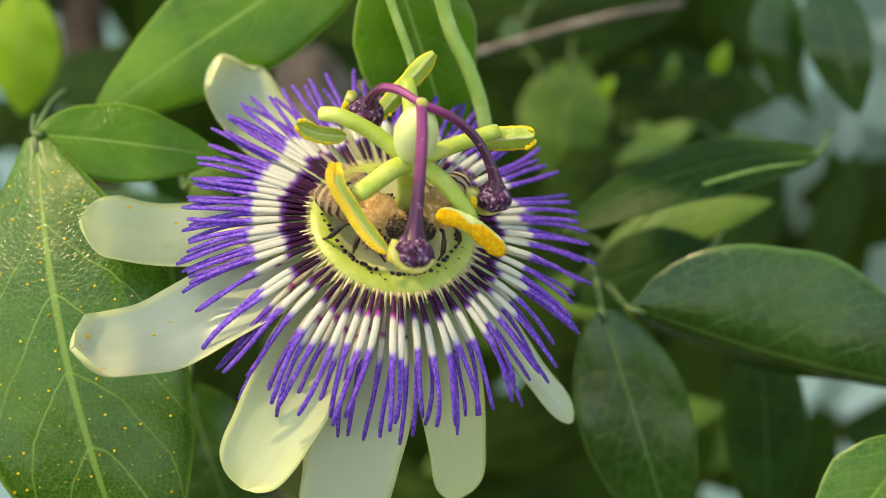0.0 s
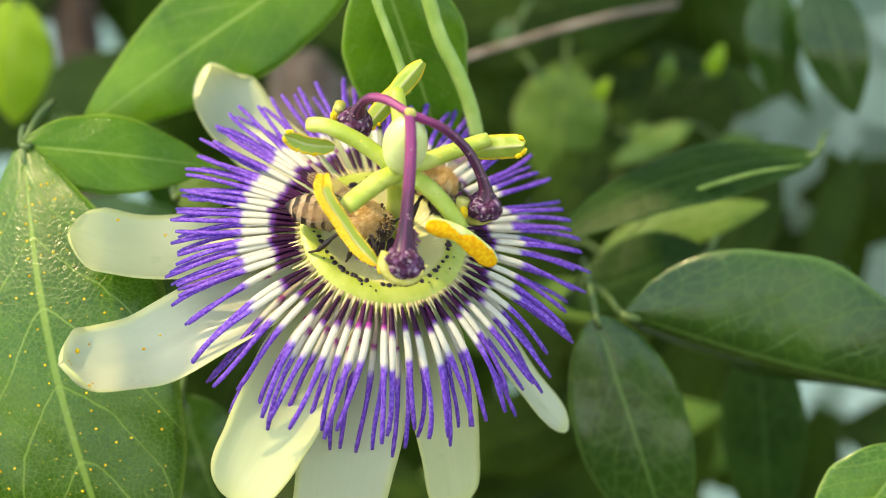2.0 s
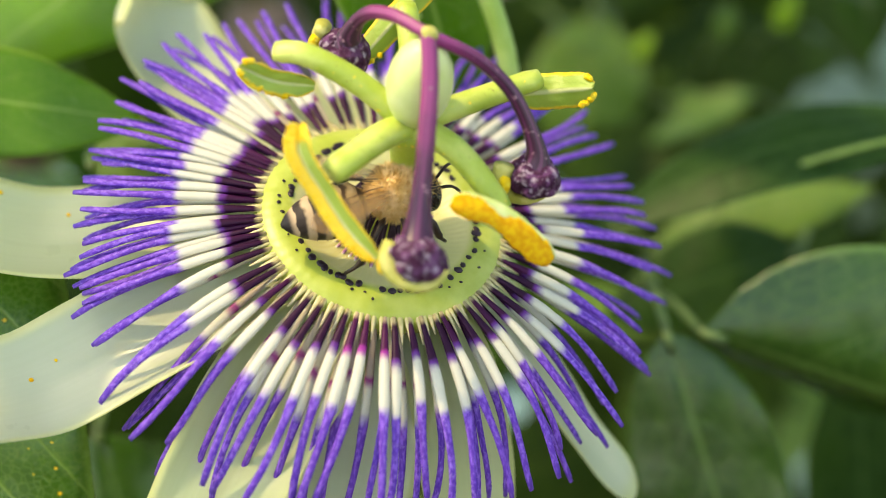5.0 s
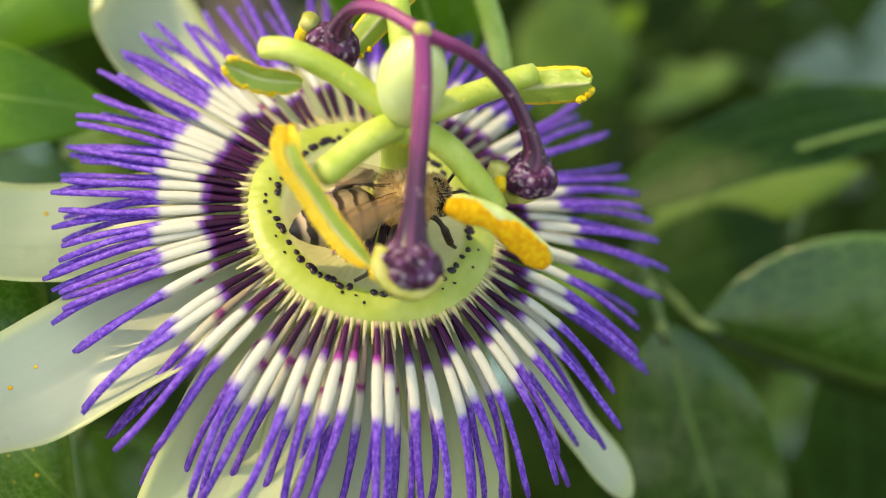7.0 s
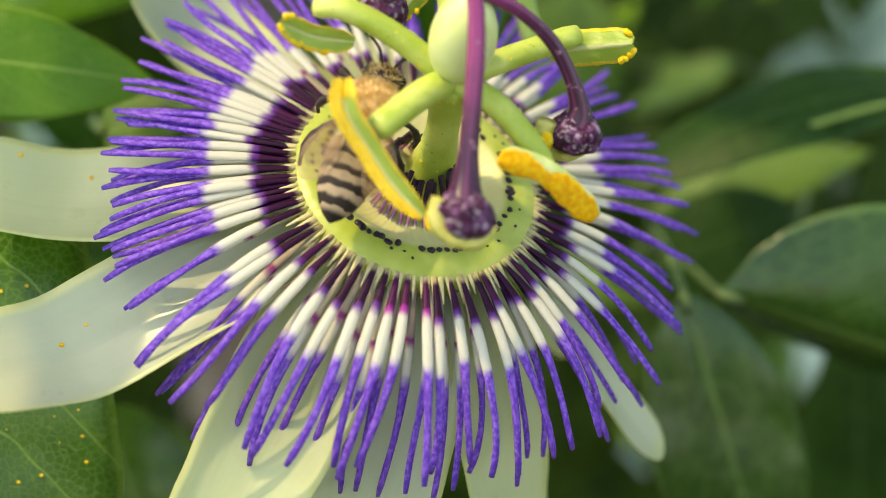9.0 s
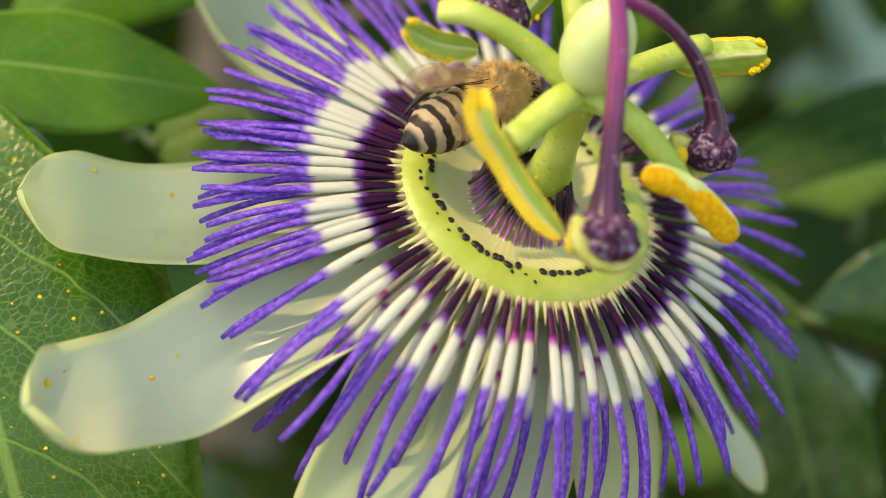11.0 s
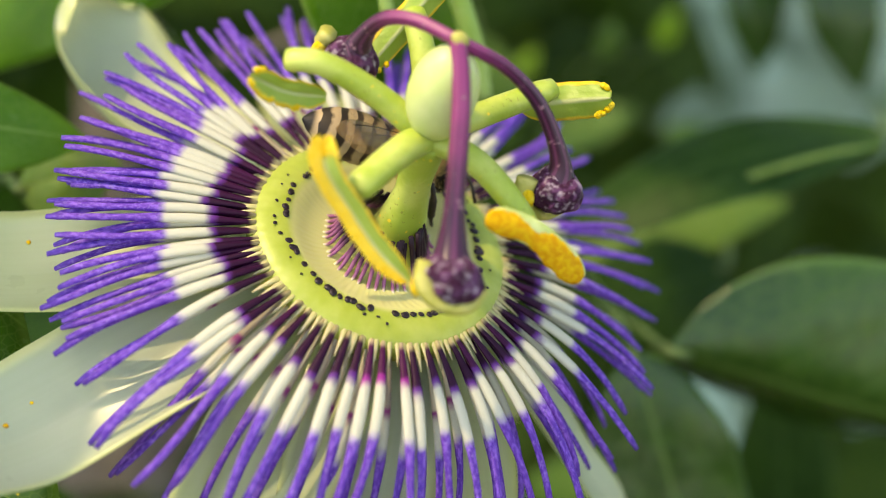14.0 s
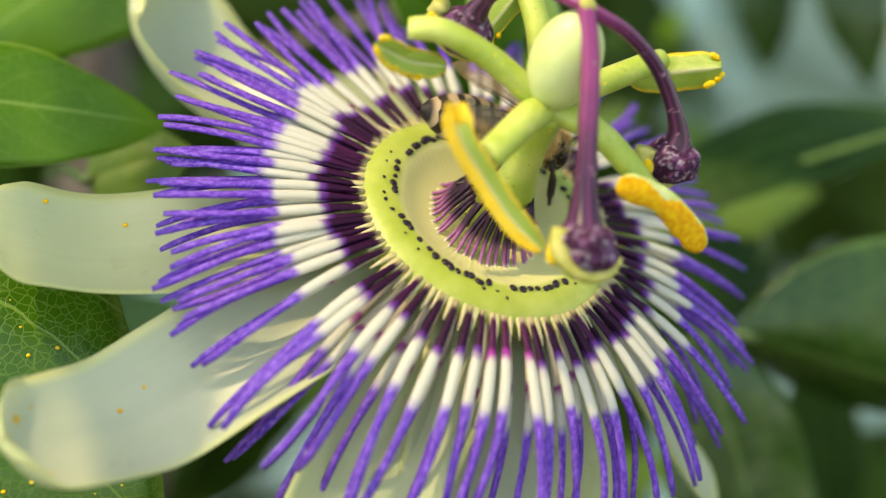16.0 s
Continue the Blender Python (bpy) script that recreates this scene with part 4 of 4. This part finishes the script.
leaf((0.0378, 0.13, 1.0636), (0.0596, 0.13, 1.0766), 0.0200, LEAF_FAR_SHADE, "vine leaf coloured dark as shade, deep behind the flower", (0, 0, 0.2), 0.002, 0.12, 0.05, seed=40)

leaf((-0.0324, 0.026, 1.0955), (-0.0225, 0.024, 1.0987), 0.0085, LEAF_YOUNG, "young green leaf between two petals", (0, 0, 0.2), 0.001, 0.14, 0.05, seed=51)
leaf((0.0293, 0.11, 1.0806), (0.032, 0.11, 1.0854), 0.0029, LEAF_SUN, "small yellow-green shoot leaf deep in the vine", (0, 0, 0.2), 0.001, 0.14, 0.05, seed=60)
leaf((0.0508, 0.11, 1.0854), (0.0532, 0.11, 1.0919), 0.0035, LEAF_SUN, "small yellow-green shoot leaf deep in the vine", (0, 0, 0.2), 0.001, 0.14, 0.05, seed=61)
leaf((0.0358, 0.11, 1.0738), (0.0401, 0.11, 1.0754), 0.0024, LEAF_YOUNG, "small yellow-green shoot leaf deep in the vine", (0, 0, 0.2), 0.001, 0.14, 0.05, seed=62)
leaf((0.0424, 0.11, 1.0839), (0.0435, 0.11, 1.09), 0.0033, LEAF_YOUNG, "small yellow-green shoot leaf deep in the vine", (0, 0, 0.2), 0.001, 0.14, 0.05, seed=63)
leaf((0.0529, 0.11, 1.0722), (0.065, 0.11, 1.0673), 0.0066, LEAF_YOUNG, "small yellow-green shoot leaf deep in the vine", (0, 0, 0.2), 0.001, 0.14, 0.05, seed=64)
leaf((0.0178, 0.11, 1.0863), (0.0239, 0.11, 1.0808), 0.0044, LEAF_YOUNG, "small yellow-green shoot leaf deep in the vine", (0, 0, 0.2), 0.001, 0.14, 0.05, seed=65)
leaf((0.0147, 0.11, 1.0968), (0.0095, 0.11, 1.0906), 0.0044, LEAF_SHADED, "small yellow-green shoot leaf deep in the vine", (0, 0, 0.2), 0.001, 0.14, 0.05, seed=66)

twig = part("twig", tube(curve3([(-0.015, 0.085, 1.091), (0.0028, 0.090, 1.0950), (0.028, 0.100, 1.0995), (0.044, 0.105, 1.1010)], 14), 0.0006, 8, wobble=0.2), BARK, None)
tagged(twig, "dry brown twig crossing behind the flower", "twig")

# stem green brightened: light on the leaf edge is put into the colour
STEM_LIT = speckled("lit stem green", (0.26, 0.42, 0.08), (0.36, 0.52, 0.14), 300, rough=0.4)
# bright tube in place of the light along a hanging leaf's edge
stem = part("vine_stem", tube(curve3([(0.0047, 0.023, 1.126), (0.0064, 0.023, 1.1196), (0.0087, 0.023, 1.1144), (0.0102, 0.023, 1.1097), (0.011, 0.023, 1.1055)], 20), 0.0010, 10, wobble=0.1), STEM_LIT, None)
tagged(stem, "bright green tube drawn as a lit leaf edge behind the flower", "stem")
# thin tube standing for the lit rim of the dark leaf
lit_edge = part("vine_stem", tube(curve3([(0.0319, 0.042, 1.0816), (0.0358, 0.039, 1.0872), (0.0405, 0.037, 1.0911), (0.0451, 0.036, 1.0934), (0.051, 0.036, 1.0951), (0.0573, 0.038, 1.0952)], 24), lambda f: 0.00004 + 0.00030 * math.sin(math.pi * min(0.9, 0.9 * f)) ** 0.8, 8, wobble=0.1), STEM, None)
tagged(lit_edge, "thin tube drawn as the lit edge of a dark leaf", "stem")
tendril = part("tendril", tube(curve3([(-0.0025, 0.02, 1.129), (-0.0012, 0.02, 1.1245), (-0.0, 0.02, 1.1207), (0.0013, 0.02, 1.1165), (0.002, 0.02, 1.1129)], 16), 0.0006, 8), STEM_LIT, None)
tagged(tendril, "thin pale green tendril hanging before a leaf", "tendril")


# the rest of the vine: leaves past counting behind, unseen shading leaves added above
def foliage(name, count, box, size, material, label, seed):
    r = random.Random(seed)
    bm = bmesh.new()
    uvl = bm.loops.layers.uv.verify()
    for _ in range(count):
        c = Vector([r.uniform(a, b) for a, b in box])
        # a gap in the vine, through which the wall shows
        if 0.066 + 0.2 * (c.y - 0.1) < c.x < 0.092 + 0.35 * (c.y - 0.1) and abs(c.z - 1.075 + 0.575 * c.y) < 0.022:
            continue
        d = Vector((r.uniform(-1, 1), r.uniform(-0.5, 0.3), r.uniform(-1.0, 0.2))).normalized()
        f = Vector((r.uniform(-0.5, 0.5), -0.8, r.uniform(0.0, 0.9))).normalized()
        s = d.cross(f).normalized()
        w = s.cross(d)
        ln, wd = r.uniform(*size), 0.0
        wd = ln * r.uniform(0.26, 0.40)
        grid = []
        for i in range(7):
            g = i / 6
            half = wd * 0.5 * max(0.03, math.sin(math.pi * g ** 0.8)) ** 0.8
            grid.append([bm.verts.new(c + d * ln * (g - 0.5) + s * half * x + w * (ln * 0.06 * math.sin(math.pi * g) - 0.10 * half * abs(x))) for x in (-1, -0.5, 0, 0.5, 1)])
        for i in range(6):
            for k in range(4):
                q = bm.faces.new((grid[i][k], grid[i][k + 1], grid[i + 1][k + 1], grid[i + 1][k]))
                for loop, (a, b) in zip(q.loops, ((k, i), (k + 1, i), (k + 1, i + 1), (k, i + 1))):
                    loop[uvl].uv = (a / 4, b / 6)
    ob = part(name, bm, material, None)
    return tagged(ob, label, "foliage", kind="stuff")


# dark leaf colours below stand in for the shade deep in the vine
foliage("vine_foliage", 150, ((-0.24, 0.05), (0.10, 0.30), (0.76, 1.10)), (0.05, 0.09), LEAF_FAR_SHADE, "dense vine leaves coloured dark as deep shade, out of focus", 21)
foliage("vine_foliage", 100, ((0.04, 0.28), (0.10, 0.30), (0.72, 0.95)), (0.05, 0.09), LEAF_FAR_SHADE, "dense vine leaves coloured dark as deep shade, out of focus", 25)
foliage("vine_foliage", 26, ((0.05, 0.28), (0.12, 0.28), (0.93, 1.02)), (0.04, 0.08), LEAF_FAR_SHADE, "loose vine leaves coloured dark as deep shade, out of focus", 26)
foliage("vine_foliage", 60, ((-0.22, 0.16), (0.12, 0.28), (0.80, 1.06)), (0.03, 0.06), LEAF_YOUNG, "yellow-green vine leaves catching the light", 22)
foliage("vine_foliage", 15, ((0.015, 0.070), (0.10, 0.17), (1.00, 1.075)), (0.025, 0.05), LEAF_FAR_SHADE, "small vine leaves coloured dark as shade behind the flower", 31)
foliage("vine_foliage", 9, ((0.02, 0.11), (0.09, 0.15), (1.02, 1.09)), (0.010, 0.025), LEAF_YOUNG, "small yellow-green shoots behind the flower", 32)
foliage("vine_foliage", 16, ((-0.095, -0.035), (0.06, 0.10), (1.03, 1.072)), (0.025, 0.05), LEAF_SHADED, "green vine leaves between the petals and the post", 33)
foliage("vine_foliage", 8, ((0.042, 0.064), (0.13, 0.18), (1.035, 1.075)), (0.025, 0.045), LEAF_FAR_SHADE, "small vine leaves coloured dark as shade behind the flower", 34)
foliage("vine_foliage", 10, ((0.074, 0.115), (0.13, 0.17), (1.015, 1.050)), (0.025, 0.045), LEAF_FAR_SHADE, "small vine leaves coloured dark as shade before the wall", 35)
foliage("vine_foliage", 46, ((0.055, 0.15), (0.17, 0.28), (0.98, 1.075)), (0.03, 0.07), LEAF_HAZE, "leaves tinted pale grey-green as haze far behind the flower", 36)
# unseen leaves added overhead, out of view, to shade the background
foliage("vine_canopy", 300, ((-0.26, 0.15), (0.090, 0.30), (1.26, 1.44)), (0.05, 0.09), LEAF_FAR_SHADE, "unseen leaves added above to shade what lies below", 23)
foliage("vine_canopy", 45, ((-0.04, 0.14), (0.060, 0.090), (1.26, 1.42)), (0.04, 0.07), LEAF_FAR_SHADE, "unseen leaves added above to shade what lies below", 24)

foliage("vine_canopy", 60, ((-0.075, 0.03), (-0.005, 0.07), (1.31, 1.42)), (0.04, 0.07), LEAF_FAR_SHADE, "unseen leaves added above to shade what lies below", 27)
# an unseen leaf added overhead on the sunny side to shade the outer petals
c = Vector((-0.0265, 0.000, 1.093)) + SUN_FROM * 0.15
leaf(c + Vector((0.003, 0.026, 0.004)), c - Vector((0.003, 0.022, 0.004)), 0.0130, LEAF_SHADED, "unseen green leaf added to shade the outer petals", (0, 0.9, 3.0), 0.001, 0.12, 0.05, seed=70, stalk=c + Vector((-0.01, 0.07, 0.03)))

# the vine's woody main stem, climbing to the added canopy, and the shoot that bears the flower
main_stem = part("vine_stem", tube(curve3([(0.02, 0.24, -0.02), (-0.03, 0.235, 0.25), (-0.066, 0.22, 0.5), (-0.07, 0.205, 0.8), (-0.02, 0.20, 1.0), (0.02, 0.21, 1.2), (0.06, 0.20, 1.40)], 60), lambda f: 0.0042 - 0.0022 * f, 9, wobble=0.2), BARK, None)
tagged(main_stem, "woody brown main stem of the vine", "stem")
shoot = part("vine_stem", tube(curve3([(-0.045, 0.20, 0.92), (-0.01, 0.12, 0.985), (0.004, 0.06, 1.045), (0.002, 0.036, 1.0735)], 26), lambda f: 0.0016 - 0.0004 * f, 8, wobble=0.1), STEM, None)
tagged(shoot, "green side shoot bearing the flower", "stem")

# post, wall and ground
post = part("trellis_post", lathe([(0.0, 0.0), (0.014, 0.0), (0.014, 1.60), (0.0, 1.60)], 20), BARK, None)
post.location = (-0.0446, 0.20, 0)
tagged(post, "weathered wooden trellis post among the leaves", "post", "trellis posts")
second = part("trellis_post", lathe([(0.0, 0.0), (0.006, 0.0), (0.006, 1.55), (0.0, 1.55)], 16), DARK_BARK, None)
second.location = (-0.0999, 0.20, 0)
tagged(second, "thin dark brown trellis post in the shade", "post", "trellis posts")
WALL = speckled("painted wall", (0.34, 0.56, 0.51), (0.44, 0.63, 0.58), 12, rough=0.8, bump=0.4, dist=0.002)
bm = bmesh.new()
bmesh.ops.create_cube(bm, size=1.0)
bmesh.ops.scale(bm, vec=(6.0, 0.15, 2.0), verts=bm.verts)
bmesh.ops.bevel(bm, geom=bm.edges[:], offset=0.01, segments=2, affect="EDGES")
wall = part("wall_garden", bm, WALL, None, "pale turquoise painted garden wall", False)
wall.location = (0, 0.80, 1.0)
tagged(wall, "pale turquoise painted garden wall", "wall", kind="structure")
SOIL = speckled("garden soil", (0.05, 0.038, 0.025), (0.10, 0.085, 0.05), 6, rough=0.95, bump=0.8, dist=0.01)
bm = bmesh.new()
bmesh.ops.create_grid(bm, x_segments=40, y_segments=40, size=200)
ground = part("ground", bm, SOIL, None)
tagged(ground, "brown garden soil", "ground", kind="structure")

cam.data.dof.use_dof = True
cam.data.dof.focus_object = column
cam.data.dof.aperture_fstop = 13.0


def motions():
    """The bees' ways: one works round the disc, the other leaves."""
    rows = [
        (0.0, -0.46, -0.09, 0.41, -24, 16), (0.5, -0.46, -0.08, 0.41, -22, 16), (1.0, -0.50, -0.08, 0.41, -21, 18), (1.5, -0.63, -0.04, 0.40, -18, 18), (2.0, -0.56, -0.05, 0.39, -4, 8),
        (2.5, -0.45, -0.08, 0.37, 15, -2), (3.0, -0.43, -0.06, 0.37, 15, -1), (3.5, -0.40, -0.02, 0.37, 14, 1), (3.8, -0.28, -0.12, 0.42, 12, 7), (4.0, -0.16, -0.19, 0.48, 12, 12), (4.5, -0.28, -0.17, 0.48, 23, 14),
        (4.7, -0.25, -0.17, 0.48, 26, 13), (5.8, -0.14, -0.16, 0.47, 30, 10), (6.8, -0.05, -0.14, 0.45, 31, 8), (7.0, -0.03, -0.14, 0.45, 30, 8), (7.5, -0.04, -0.13, 0.46, 32, 9), (8.0, -0.05, -0.16, 0.50, 26, 7),
        (8.4, -0.20, -0.24, 0.56, 30, 16), (8.6, -0.38, -0.36, 0.60, 42, 20), (8.7, -0.50, -0.36, 0.64, 58, 25), (8.8, -0.58, -0.36, 0.70, 75, 30), (9.0, -0.59, -0.29, 0.71, 83, 30), (9.2, -0.61, -0.26, 0.69, 87, 29),
        (9.5, -0.62, 0.08, 0.50, 84, 14), (9.8, -0.68, 0.10, 0.47, 86, 11), (10.0, -0.76, 0.18, 0.47, 87, 10), (10.2, -0.82, 0.22, 0.50, 78, 13), (11.2, -0.55, 0.55, 0.44, 40, 2),
        (12.3, -0.18, 0.68, 0.45, 12, -7), (12.5, -0.18, 0.67, 0.45, 12, -7), (13.5, -0.17, 0.73, 0.45, 0, -7), (14.5, -0.15, 0.72, 0.45, 2, -8), (15.5, -0.11, 0.69, 0.45, 5, -7), (16.0, -0.07, 0.67, 0.45, 7, -7),
    ]
    walk(bee_a, [(t, bee_pose(x, y, z, yaw, pitch)) for t, x, y, z, yaw, pitch in rows])
    away = [(0.0, 0.52, 0.38, 0.40, -108, 6), (1.0, 0.50, 0.42, 0.42, -100, 8), (1.6, 0.48, 0.50, 0.45, -95, 10), (2.0, 0.40, 0.75, 0.60, -70, 20), (2.1, 0.0, 1.15, 0.80, -40, 25),
            (2.2, -0.50, 1.62, 1.20, 10, 38), (2.3, 0.12, 1.34, 2.62, 40, 45), (2.4, 0.5, 1.6, 4.2, 60, 40), (2.6, 1.6, 4.6, 5.6, 110, 30), (2.8, 1.6, 4.6, 5.0, 160, 25), (2.9, 1.45, 3.3, 3.6, 176, 25), (3.0, 1.25, 1.84, 2.22, 180, 25),
            (3.1, 0.4, 3.4, 3.5, 170, 28), (3.2, -0.6, 5.4, 5.6, 150, 30), (3.4, 6.0, 6.0, 9.0, 100, 30), (4.5, 30.0, 20.0, 45.0, 60, 30), (16.0, 31.0, 21.0, 46.0, 60, 30)]
    walk(bee_b, [(t, bee_pose(x, y, z, yaw, pitch)) for t, x, y, z, yaw, pitch in away])


motions()
